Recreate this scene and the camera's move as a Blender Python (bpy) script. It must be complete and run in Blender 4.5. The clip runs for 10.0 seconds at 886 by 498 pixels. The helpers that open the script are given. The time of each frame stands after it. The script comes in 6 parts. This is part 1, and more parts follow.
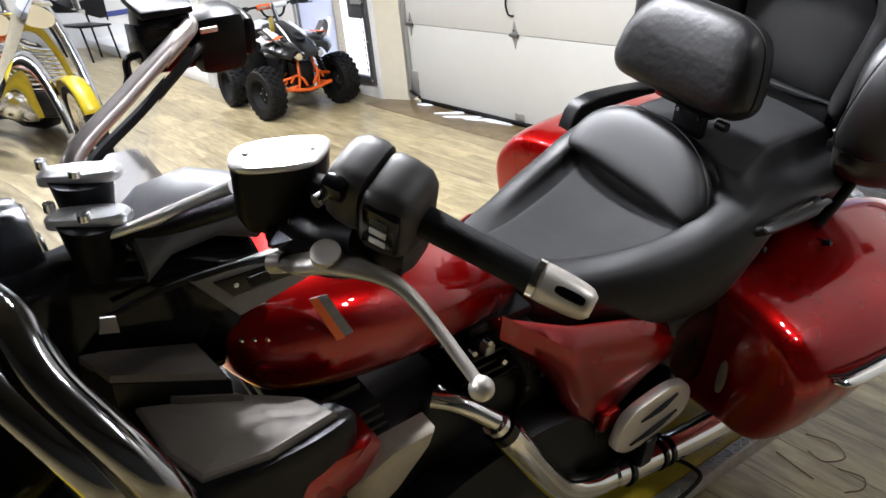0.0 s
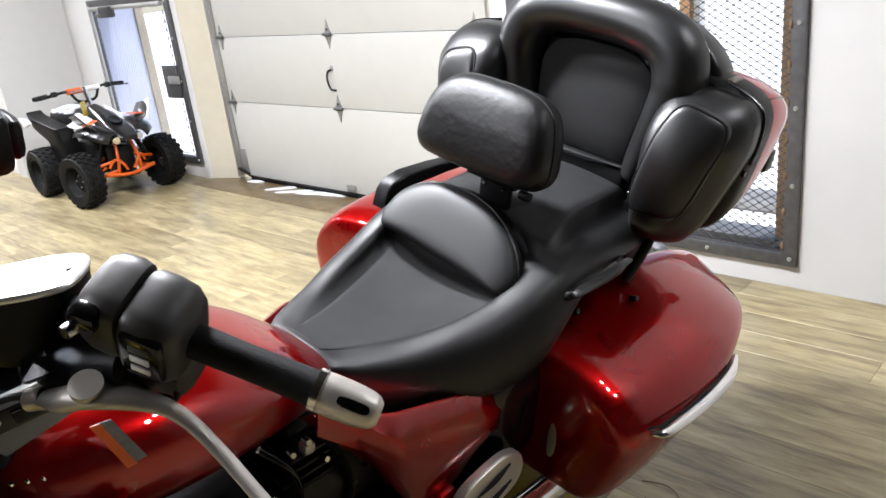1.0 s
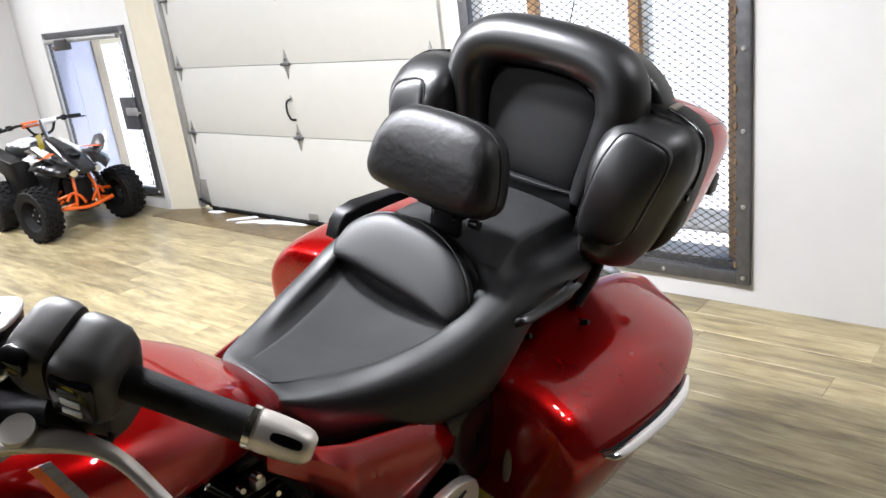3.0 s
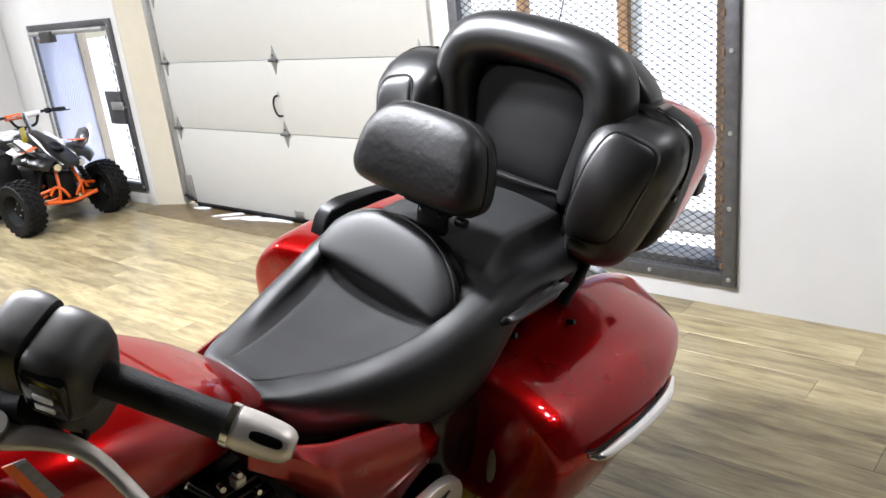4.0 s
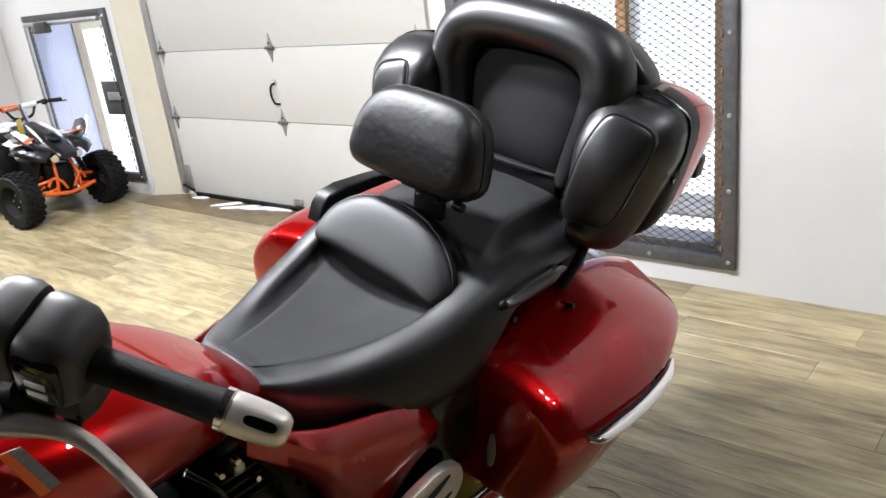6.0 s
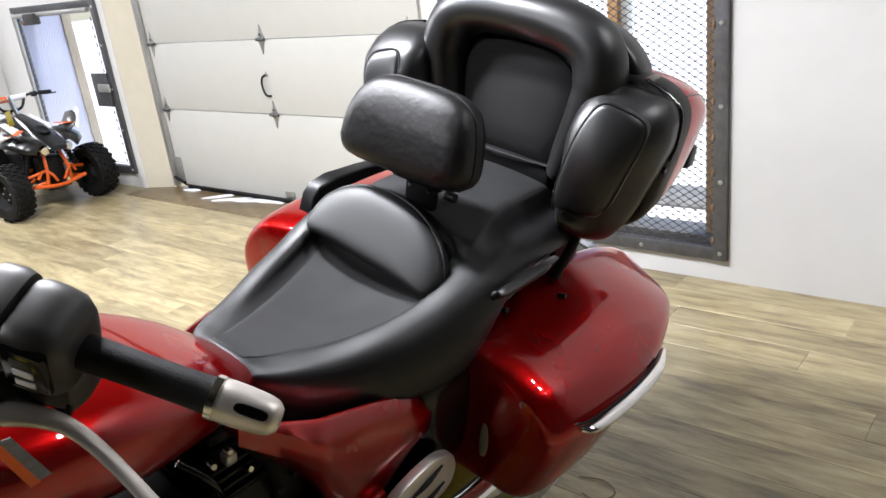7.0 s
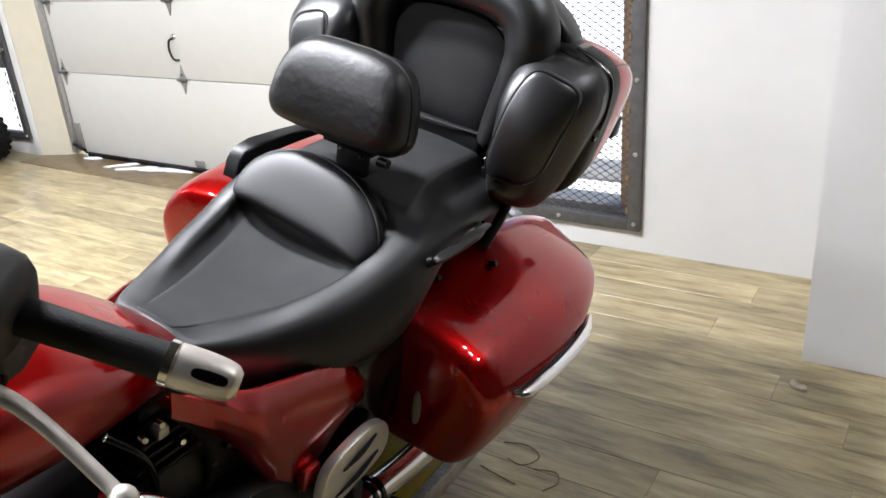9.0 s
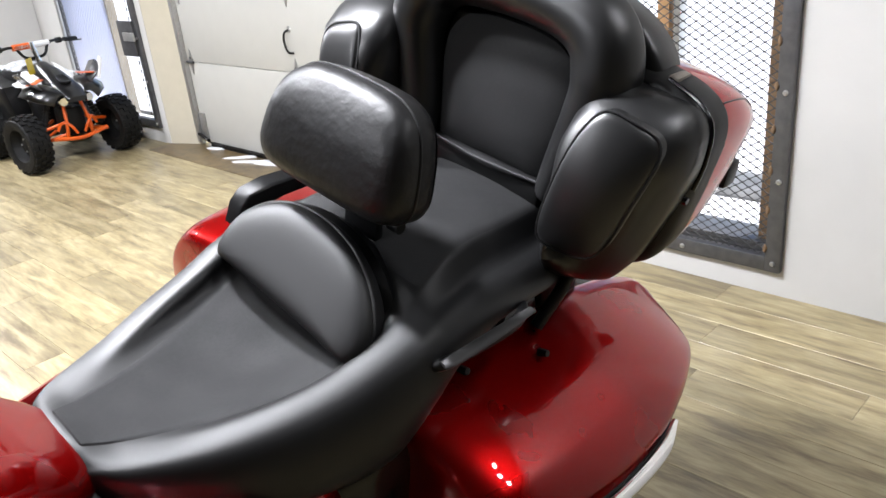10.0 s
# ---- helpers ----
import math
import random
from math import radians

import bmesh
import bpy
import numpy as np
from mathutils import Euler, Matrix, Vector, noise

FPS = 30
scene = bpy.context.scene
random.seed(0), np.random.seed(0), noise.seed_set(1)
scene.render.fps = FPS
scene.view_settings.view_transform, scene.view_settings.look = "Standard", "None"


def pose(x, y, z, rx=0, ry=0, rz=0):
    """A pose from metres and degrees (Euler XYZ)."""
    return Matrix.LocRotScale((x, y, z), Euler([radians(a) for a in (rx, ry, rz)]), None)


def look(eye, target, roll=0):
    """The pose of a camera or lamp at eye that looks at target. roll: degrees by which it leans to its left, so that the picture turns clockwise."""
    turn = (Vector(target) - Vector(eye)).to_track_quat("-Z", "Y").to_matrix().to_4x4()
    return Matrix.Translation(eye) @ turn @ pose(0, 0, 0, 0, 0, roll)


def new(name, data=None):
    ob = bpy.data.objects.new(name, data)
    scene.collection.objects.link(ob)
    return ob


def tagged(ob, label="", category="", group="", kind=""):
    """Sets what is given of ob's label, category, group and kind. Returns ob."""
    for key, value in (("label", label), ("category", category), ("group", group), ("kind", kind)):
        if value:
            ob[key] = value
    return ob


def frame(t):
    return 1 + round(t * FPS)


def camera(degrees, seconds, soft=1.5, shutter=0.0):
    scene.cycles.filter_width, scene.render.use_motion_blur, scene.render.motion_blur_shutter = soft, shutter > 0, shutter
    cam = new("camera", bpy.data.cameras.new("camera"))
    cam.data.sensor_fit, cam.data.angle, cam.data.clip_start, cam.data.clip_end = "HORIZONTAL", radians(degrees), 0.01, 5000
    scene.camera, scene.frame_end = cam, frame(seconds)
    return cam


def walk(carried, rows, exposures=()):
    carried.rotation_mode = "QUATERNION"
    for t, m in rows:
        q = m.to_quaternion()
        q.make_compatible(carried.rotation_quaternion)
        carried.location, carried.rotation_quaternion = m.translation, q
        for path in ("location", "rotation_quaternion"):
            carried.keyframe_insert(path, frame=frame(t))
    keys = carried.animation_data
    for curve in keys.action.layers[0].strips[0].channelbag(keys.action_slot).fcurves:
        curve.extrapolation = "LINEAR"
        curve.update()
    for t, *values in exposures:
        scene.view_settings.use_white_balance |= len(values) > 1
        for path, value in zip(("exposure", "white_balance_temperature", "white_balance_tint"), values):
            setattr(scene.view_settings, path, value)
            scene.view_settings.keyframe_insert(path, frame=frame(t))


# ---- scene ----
cam = camera(58.4, 10.0, 1.6)
PATH = [
    (0, (0.555, 0.432, 1.662), (-0.981, 1.429, 0.859), -6.1),
    (0.5, (0.565, 0.491, 1.669), (-0.836, 1.699, 0.91), -6.6),
    (1, (0.574, 0.524, 1.682), (-0.752, 1.852, 0.99), -6.7),
    (1.5, (0.594, 0.539, 1.693), (-0.688, 1.934, 1.053), -7.1),
    (2, (0.607, 0.541, 1.694), (-0.655, 1.958, 1.06), -6.9),
    (3.3, (0.615, 0.542, 1.692), (-0.662, 1.94, 1.048), -7.2),
    (3.5, (0.612, 0.549, 1.689), (-0.647, 1.965, 1.05), -6.6),
    (4, (0.607, 0.552, 1.685), (-0.642, 1.973, 1.037), -6.2),
    (4.5, (0.606, 0.556, 1.681), (-0.637, 1.976, 1.019), -6.7),
    (5, (0.604, 0.555, 1.676), (-0.643, 1.964, 0.999), -6.7),
    (5.5, (0.606, 0.558, 1.676), (-0.643, 1.967, 1.001), -6.8),
    (7, (0.608, 0.561, 1.668), (-0.621, 1.977, 0.972), -6.9),
    (7.5, (0.599, 0.555, 1.666), (-0.618, 1.973, 0.952), -6.3),
    (8, (0.58, 0.54, 1.666), (-0.622, 1.961, 0.936), -5.7),
    (8.5, (0.57, 0.513, 1.665), (-0.591, 1.979, 0.956), -6.6),
    (9, (0.552, 0.537, 1.652), (-0.481, 2.062, 0.873), -4.4),
    (9.5, (0.531, 0.83, 1.656), (-0.719, 2.2, 0.907), -4.4),
    (10, (0.468, 1.072, 1.648), (-0.851, 2.351, 0.858), -5.8),
]
walk(cam, [(t, look(eye, target, roll)) for t, eye, target, roll in PATH], [(0.0, 1.20), (0.5, 1.22), (1.0, 1.27), (1.6, 1.31), (4.0, 1.29), (5.0, 1.22), (5.5, 1.22), (7.5, 1.22), (9.0, 1.27), (10.0, 1.20)])

# ---- world and light ----
world = bpy.data.worlds.new("world")
scene.world = world
world.use_nodes = True
wn = world.node_tree
sky = wn.nodes.new("ShaderNodeTexSky")
sky.sky_type = "NISHITA"
sky.sun_disc = False
sky.sun_elevation = radians(74)
sky.sun_rotation = radians(52)
wn.links.new(sky.outputs[0], wn.nodes["Background"].inputs[0])
wn.nodes["Background"].inputs[1].default_value = 0.15
sun = bpy.data.lights.new("sun", "SUN")
sun.energy, sun.angle, sun.color = 3.6, radians(12), (1.0, 0.96, 0.90)
so = new("sun", sun)
so.matrix_world = look((9, 7, 40), (0, 0, 0))
LAMPCOLOUR = (0.965, 0.985, 1.06)
LAMPS = [(-1.65, 1.75, 94), (-3.0, 1.3, 72), (-6.2, 1.5, 66), (-8.6, 2.0, 66), (-10.6, 2.6, 44), (-1.7, -1.2, 38), (1.5, 2.8, 11)]


# ---- materials ----
def material(name, colour, rough=0.5, metal=0.0, coat=0.0, coat_rough=0.03, spread=0.08, grain=40.0, bump=0.0, bump_scale=200.0, spec=0.5, sheen=0.0):
    """A principled material whose colour wanders a little at two scales, with optional fine relief."""
    m = bpy.data.materials.new(name)
    m.use_nodes = True
    nt = m.node_tree
    b = nt.nodes["Principled BSDF"]
    b.inputs["Metallic"].default_value = metal
    b.inputs["Specular IOR Level"].default_value = spec
    b.inputs["Coat Weight"].default_value = coat
    b.inputs["Coat Roughness"].default_value = coat_rough
    b.inputs["Sheen Weight"].default_value = sheen
    tc = nt.nodes.new("ShaderNodeTexCoord")
    n1 = nt.nodes.new("ShaderNodeTexNoise")
    n1.inputs["Scale"].default_value = grain
    n1.inputs["Detail"].default_value = 6
    n2 = nt.nodes.new("ShaderNodeTexNoise")
    n2.inputs["Scale"].default_value = grain / 12
    n2.inputs["Detail"].default_value = 3
    nt.links.new(tc.outputs["Object"], n1.inputs["Vector"])
    nt.links.new(tc.outputs["Object"], n2.inputs["Vector"])
    add = nt.nodes.new("ShaderNodeMath")
    add.operation = "ADD"
    nt.links.new(n1.outputs["Fac"], add.inputs[0])
    nt.links.new(n2.outputs["Fac"], add.inputs[1])
    ramp = nt.nodes.new("ShaderNodeMapRange")
    ramp.inputs["From Min"].default_value = 0.6
    ramp.inputs["From Max"].default_value = 1.4
    ramp.inputs["To Min"].default_value = 1 - spread
    ramp.inputs["To Max"].default_value = 1 + spread
    nt.links.new(add.outputs[0], ramp.inputs["Value"])
    mix = nt.nodes.new("ShaderNodeVectorMath")
    mix.operation = "SCALE"
    mix.inputs[0].default_value = colour
    nt.links.new(ramp.outputs[0], mix.inputs["Scale"])
    nt.links.new(mix.outputs[0], b.inputs["Base Color"])
    rr = nt.nodes.new("ShaderNodeMapRange")
    rr.inputs["From Min"].default_value = 0.3
    rr.inputs["From Max"].default_value = 0.7
    rr.inputs["To Min"].default_value = max(0.0, rough * 0.88)
    rr.inputs["To Max"].default_value = min(1.0, rough * 1.12)
    nt.links.new(n2.outputs["Fac"], rr.inputs["Value"])
    nt.links.new(rr.outputs[0], b.inputs["Roughness"])
    if bump:
        n3 = nt.nodes.new("ShaderNodeTexNoise")
        n3.inputs["Scale"].default_value = bump_scale
        n3.inputs["Detail"].default_value = 4
        nt.links.new(tc.outputs["Object"], n3.inputs["Vector"])
        bp = nt.nodes.new("ShaderNodeBump")
        bp.inputs["Strength"].default_value = bump
        bp.inputs["Distance"].default_value = 0.002
        nt.links.new(n3.outputs["Fac"], bp.inputs["Height"])
        nt.links.new(bp.outputs[0], b.inputs["Normal"])
    return m


def glow(name, colour, strength):
    m = bpy.data.materials.new(name)
    m.use_nodes = True
    b = m.node_tree.nodes["Principled BSDF"]
    b.inputs["Base Color"].default_value = (*colour, 1)
    b.inputs["Emission Color"].default_value = (*colour, 1)
    b.inputs["Emission Strength"].default_value = strength
    return m


RED = material("red_paint", (0.265, 0.0014, 0.0018), rough=0.29, metal=0.7, coat=1.0, coat_rough=0.02, spread=0.03, grain=70, spec=0.2)
RED.node_tree.nodes["Principled BSDF"].inputs["Coat IOR"].default_value = 1.5
RED.node_tree.nodes["Principled BSDF"].inputs["Specular Tint"].default_value = (1.0, 0.12, 0.10, 1)
SEAT = material("seat_vinyl", (0.0055, 0.0055, 0.0058), rough=0.47, spread=0.12, grain=30, bump=0.09, bump_scale=900, spec=0.42)
SUEDE = material("seat_suede", (0.019, 0.019, 0.0196), rough=0.68, spread=0.2, grain=180, bump=0.25, bump_scale=2200, spec=0.22)
VINYL2 = material("smooth_vinyl", (0.0055, 0.0055, 0.0058), rough=0.38, spread=0.1, grain=25, bump=0.05, bump_scale=1000, spec=0.72)
WORN = material("worn_leather", (0.006, 0.0058, 0.006), rough=0.42, spread=0.3, grain=25, bump=0.7, bump_scale=48, spec=0.34)
PLASTIC = material("black_plastic", (0.004, 0.004, 0.0043), rough=0.36, spread=0.15, grain=80, bump=0.06, bump_scale=1200, spec=0.2)
GLOSSBLACK = material("gloss_black", (0.002, 0.002, 0.0024), rough=0.14, spread=0.1, spec=0.35)
GREYPLASTIC = material("grey_plastic", (0.17, 0.148, 0.126), rough=0.56, metal=0.1, spread=0.08, grain=90)
HOODGREY = material("satin_hood_grey", (0.10, 0.10, 0.105), rough=0.4, spread=0.1, grain=60)
CHARCOAL = material("charcoal_plastic", (0.03, 0.029, 0.029), rough=0.5, spread=0.1, grain=90)
DARKMETAL = material("dark_metal", (0.012, 0.012, 0.013), rough=0.4, metal=0.6, spread=0.2)
CHROME = material("chrome", (0.80, 0.79, 0.77), rough=0.13, metal=1.0, spread=0.03)
BLACKCHROME = material("black_chrome", (0.34, 0.335, 0.33), rough=0.11, metal=1.0, spread=0.05)
POLISHED = material("polished_alloy", (0.85, 0.84, 0.82), rough=0.3, metal=0.75, spread=0.05)
HOUSING = material("switch_plastic", (0.020, 0.0175, 0.0155), rough=0.46, spread=0.2, grain=80, bump=0.06, bump_scale=1200, spec=0.5)
BARCHROME = material("bar_chrome", (0.55, 0.49, 0.45), rough=0.34, metal=1.0, spread=0.08)
SATIN = material("satin_metal", (0.64, 0.595, 0.54), rough=0.42, metal=0.75, spread=0.06, bump=0.08, bump_scale=500)
wn2 = WORN.node_tree                   # scuffed brown where the edges are rubbed
wgeo = wn2.nodes.new("ShaderNodeNewGeometry")
wmap = wn2.nodes.new("ShaderNodeMapRange")
wmap.inputs["From Min"].default_value, wmap.inputs["From Max"].default_value, wmap.inputs["To Max"].default_value = 0.545, 0.62, 0.4
wn2.links.new(wgeo.outputs["Pointiness"], wmap.inputs[0])
wmix = wn2.nodes.new("ShaderNodeMix")
wmix.data_type = "RGBA"
wb0 = wn2.nodes["Principled BSDF"].inputs["Base Color"]
wn2.links.new(wmap.outputs[0], wmix.inputs[0])
wn2.links.new(wb0.links[0].from_socket, wmix.inputs[6])
wmix.inputs[7].default_value = (0.07, 0.035, 0.022, 1)
wn2.links.new(wmix.outputs[2], wb0)
wtc = wn2.nodes.new("ShaderNodeTexCoord")
wmp = wn2.nodes.new("ShaderNodeMapping")      # long creases across the cushion
wmp.inputs["Scale"].default_value = (1.0, 1.0, 2.4)
wn2.links.new(wtc.outputs["Object"], wmp.inputs["Vector"])
wcr = wn2.nodes.new("ShaderNodeTexNoise")
wcr.noise_type = "RIDGED_MULTIFRACTAL"
wcr.inputs["Scale"].default_value = 13.0
wcr.inputs["Detail"].default_value = 3.0
wcr.inputs["Distortion"].default_value = 0.8
wn2.links.new(wmp.outputs[0], wcr.inputs["Vector"])
wbp = wn2.nodes.new("ShaderNodeBump")
wbp.invert = True
wbp.inputs["Strength"].default_value, wbp.inputs["Distance"].default_value = 0.45, 0.002
wn2.links.new(wcr.outputs["Fac"], wbp.inputs["Height"])
wnm = wn2.nodes["Principled BSDF"].inputs["Normal"]
wn2.links.new(wnm.links[0].from_socket, wbp.inputs["Normal"])
wn2.links.new(wbp.outputs[0], wnm)
RUBBER = material("rubber", (0.0035, 0.0035, 0.0035), rough=0.65, spread=0.2, bump=0.3, bump_scale=500, spec=0.25)
WALLPAINT = material("wall_paint", (0.545, 0.54, 0.525), rough=0.7, spread=0.03, grain=8, bump=0.15, bump_scale=120)
# for walls out of view, near black so they return little light
DULL = material("unseen_dark_wall", (0.03, 0.03, 0.03), rough=0.8, spread=0.05, grain=8)
CREAM = material("cream_door_paint", (0.45, 0.445, 0.415), rough=0.5, spread=0.03, grain=10, bump=0.15, bump_scale=300)
STEEL = material("raw_steel", (0.11, 0.11, 0.115), rough=0.5, metal=0.7, spread=0.3, grain=25)
RUST = material("rusty_wood", (0.16, 0.10, 0.055), rough=0.8, spread=0.35, grain=30)
GALV = material("galvanised", (0.45, 0.45, 0.44), rough=0.4, metal=0.8, spread=0.2, grain=50)
ORANGE = material("orange_paint", (0.62, 0.095, 0.008), rough=0.35, coat=0.3)
YELLOW = material("yellow_paint", (0.45, 0.33, 0.008), rough=0.4, coat=0.3, spread=0.15)
WHITEPL = material("white_plastic", (0.7, 0.7, 0.7), rough=0.4)
# the ceiling is out of view; its dark tone cuts the bounce light
CEIL = material("unseen_ceiling_dark", (0.045, 0.045, 0.045), rough=0.8, spread=0.06)
CONCRETE = material("stained_concrete", (0.22, 0.17, 0.10), rough=0.6, spread=0.4, grain=12)


def plank_material(name, per_island):
    """Oak-look vinyl: each plank its own tone, with streaks, cathedral grain and grey wear along its length."""
    m = bpy.data.materials.new(name)
    m.use_nodes = True
    nt = m.node_tree
    L = nt.links.new
    b = nt.nodes["Principled BSDF"]
    geo = nt.nodes.new("ShaderNodeNewGeometry")
    if per_island:
        rnd = geo.outputs["Random Per Island"]
    else:
        rnd = nt.nodes.new("ShaderNodeObjectInfo").outputs["Random"]
    mul = nt.nodes.new("ShaderNodeMath")
    mul.operation = "MULTIPLY"
    mul.inputs[1].default_value = 37.0
    L(rnd, mul.inputs[0])
    comb = nt.nodes.new("ShaderNodeCombineXYZ")
    L(mul.outputs[0], comb.inputs[0])
    L(mul.outputs[0], comb.inputs[2])
    off = nt.nodes.new("ShaderNodeVectorMath")
    L(geo.outputs["Position"], off.inputs[0])
    L(comb.outputs[0], off.inputs[1])

    def streak(sx, sy, scale, detail, dist):
        mp = nt.nodes.new("ShaderNodeMapping")
        mp.inputs["Scale"].default_value = (sx, sy, 1)
        L(off.outputs[0], mp.inputs["Vector"])
        n = nt.nodes.new("ShaderNodeTexNoise")
        n.inputs["Scale"].default_value = scale
        n.inputs["Detail"].default_value = detail
        n.inputs["Distortion"].default_value = dist
        L(mp.outputs[0], n.inputs["Vector"])
        return n.outputs["Fac"]

    broad, fine, blotch = streak(1.5, 9.5, 2.1, 7, 0.5), streak(3.5, 30, 5.0, 6, 0.3), streak(1.6, 8, 3.0, 5, 0.8)
    ramp = nt.nodes.new("ShaderNodeValToRGB")
    e = ramp.color_ramp.elements
    e[0].position, e[0].color = 0.33, (0.142, 0.108, 0.060, 1)
    e[1].position, e[1].color = 0.65, (0.412, 0.345, 0.203, 1)
    mid = ramp.color_ramp.elements.new(0.48)
    mid.color = (0.285, 0.231, 0.124, 1)
    avg = nt.nodes.new("ShaderNodeMix")
    avg.inputs[0].default_value = 0.25
    L(broad, avg.inputs[2])
    L(fine, avg.inputs[3])
    L(avg.outputs[0], ramp.inputs[0])
    tone = nt.nodes.new("ShaderNodeMapRange")
    tone.inputs["To Min"].default_value, tone.inputs["To Max"].default_value = 0.82, 1.18
    L(rnd, tone.inputs[0])
    sc = nt.nodes.new("ShaderNodeVectorMath")
    sc.operation = "SCALE"
    L(ramp.outputs[0], sc.inputs[0])
    L(tone.outputs[0], sc.inputs["Scale"])
    grey = nt.nodes.new("ShaderNodeMix")
    grey.data_type = "RGBA"
    gm = nt.nodes.new("ShaderNodeMapRange")
    gm.inputs["From Min"].default_value, gm.inputs["From Max"].default_value, gm.inputs["To Max"].default_value = 0.5, 0.72, 0.55
    L(blotch, gm.inputs[0])
    L(gm.outputs[0], grey.inputs[0])
    L(sc.outputs[0], grey.inputs[6])
    grey.inputs[7].default_value = (0.175, 0.142, 0.085, 1)
    L(grey.outputs[2], b.inputs["Base Color"])
    rr = nt.nodes.new("ShaderNodeMapRange")
    rr.inputs["To Min"].default_value, rr.inputs["To Max"].default_value = 0.27, 0.44
    L(broad, rr.inputs[0])
    L(rr.outputs[0], b.inputs["Roughness"])
    b.inputs["Specular IOR Level"].default_value = 0.5
    bp = nt.nodes.new("ShaderNodeBump")
    bp.inputs["Strength"].default_value, bp.inputs["Distance"].default_value = 0.12, 0.001
    L(fine, bp.inputs["Height"])
    L(bp.outputs[0], b.inputs["Normal"])
    return m


PLANKS = plank_material("vinyl_planks", False)
PLANKS_FAR = plank_material("vinyl_planks_joined", True)
STAIN = material("wet_plywood", (0.125, 0.088, 0.042), rough=0.35, spread=0.75, grain=14)


# ---- building helpers ----
def finish(bm, name, mat, parent=None, smooth=True, angle=40, label=""):
    me = bpy.data.meshes.new(name)
    bmesh.ops.recalc_face_normals(bm, faces=bm.faces)
    bm.to_mesh(me)
    bm.free()
    me.materials.append(mat)
    if smooth:
        for p in me.polygons:
            p.use_smooth = True
        me.set_sharp_from_angle(angle=radians(angle))
    ob = new(name, me)
    if parent:
        ob.parent = parent
    if label:
        ob["label"] = label
    return ob


def part(name, bm, mat, parent, label="", smooth=True, angle=40):
    return finish(bm, name, mat, parent, smooth, angle, label)


def thing(name, label, category, m=None, group="", kind=""):
    ob = new(name)
    ob.empty_display_size = 0.1
    if m is not None:
        ob.matrix_basis = m
    return tagged(ob, label, category, group, kind)


def box(x0, x1, y0, y1, z0, z1, bevel=0.0, bm=None):
    bm = bm or bmesh.new()
    r = bmesh.ops.create_cube(bm, size=1.0)
    for v in r["verts"]:
        v.co = Vector(((x0 + x1) / 2 + v.co.x * (x1 - x0), (y0 + y1) / 2 + v.co.y * (y1 - y0), (z0 + z1) / 2 + v.co.z * (z1 - z0)))
    if bevel:
        edges = list({e for v in r["verts"] for e in v.link_edges})
        bmesh.ops.bevel(bm, geom=edges, offset=bevel, segments=2, profile=0.5, affect="EDGES")
    return bm


def spline(pts, n):
    """Catmull-Rom through pts, n points in all."""
    p = [Vector(q) for q in pts]
    p = [p[0] * 2 - p[1]] + p + [p[-1] * 2 - p[-2]]
    out = []
    for k in range(n):
        s = k / (n - 1) * (len(pts) - 1)
        i = min(int(s), len(pts) - 2)
        u = s - i
        a, b, c, d = p[i : i + 4]
        out.append(0.5 * ((2 * b) + (c - a) * u + (2 * a - 5 * b + 4 * c - d) * u * u + (3 * b - a - 3 * c + d) * u**3))
    return out


def skin(rings, closed=True, caps=True, bm=None):
    """A surface through rings of equal length."""
    bm = bm or bmesh.new()
    vs = [[bm.verts.new(p) for p in r] for r in rings]
    n = len(rings[0])
    for a, b in zip(vs, vs[1:]):
        for i in range(n if closed else n - 1):
            j = (i + 1) % n
            bm.faces.new((a[i], a[j], b[j], b[i]))
    if caps and closed:
        for r in (vs[0], vs[-1]):
            c = bm.verts.new(sum((v.co for v in r), Vector()) / n)
            for i in range(n):
                bm.faces.new((r[i], r[(i + 1) % n], c))
    return bm


def tube(pts, radius, n=12, seg=None, bm=None, flat=1.0):
    """A round tube along a smooth line; radius may be a list."""
    seg = seg or max(8, 6 * len(pts))
    line = spline(pts, seg) if len(pts) > 2 else [Vector(pts[0]).lerp(Vector(pts[1]), k / (seg - 1)) for k in range(seg)]
    rad = [radius] * seg if not hasattr(radius, "__len__") else [v.x for v in spline([(r, 0, 0) for r in radius], seg)]
    rings = []
    t0 = (line[1] - line[0]).normalized()
    up = Vector((0, 0, 1)) if abs(t0.z) < 0.9 else Vector((0, 1, 0))
    side = t0.cross(up).normalized()
    for k, p in enumerate(line):
        t = (line[min(k + 1, seg - 1)] - line[max(k - 1, 0)]).normalized()
        side = (side - t * side.dot(t)).normalized()
        nrm = side.cross(t)
        rings.append([p + rad[k] * (math.cos(a) * side + flat * math.sin(a) * nrm) for a in (2 * math.pi * i / n for i in range(n))])
    return skin(rings, bm=bm)


def superring(cx, cz, hw, hh, y, n=32, e=0.55, tilt=0.0):
    """A rounded-rectangle ring in the xz plane at y."""
    out = []
    for i in range(n):
        a = 2 * math.pi * i / n
        c, s = math.cos(a), math.sin(a)
        out.append(Vector((cx + hw * math.copysign(abs(c) ** e, c), y + tilt * math.copysign(abs(s) ** e, s) * hh, cz + hh * math.copysign(abs(s) ** e, s))))
    return out


def disc(c, axis, r0, r1, depth, n=24, bm=None):
    """A short cone or cylinder from c along axis."""
    axis = Vector(axis).normalized()
    side = axis.orthogonal().normalized()
    up = axis.cross(side)
    c = Vector(c)
    return skin([[c + axis * d + r * (math.cos(a) * side + math.sin(a) * up) for a in (2 * math.pi * i / n for i in range(n))] for r, d in ((r0, 0), (r1, depth))], bm=bm)


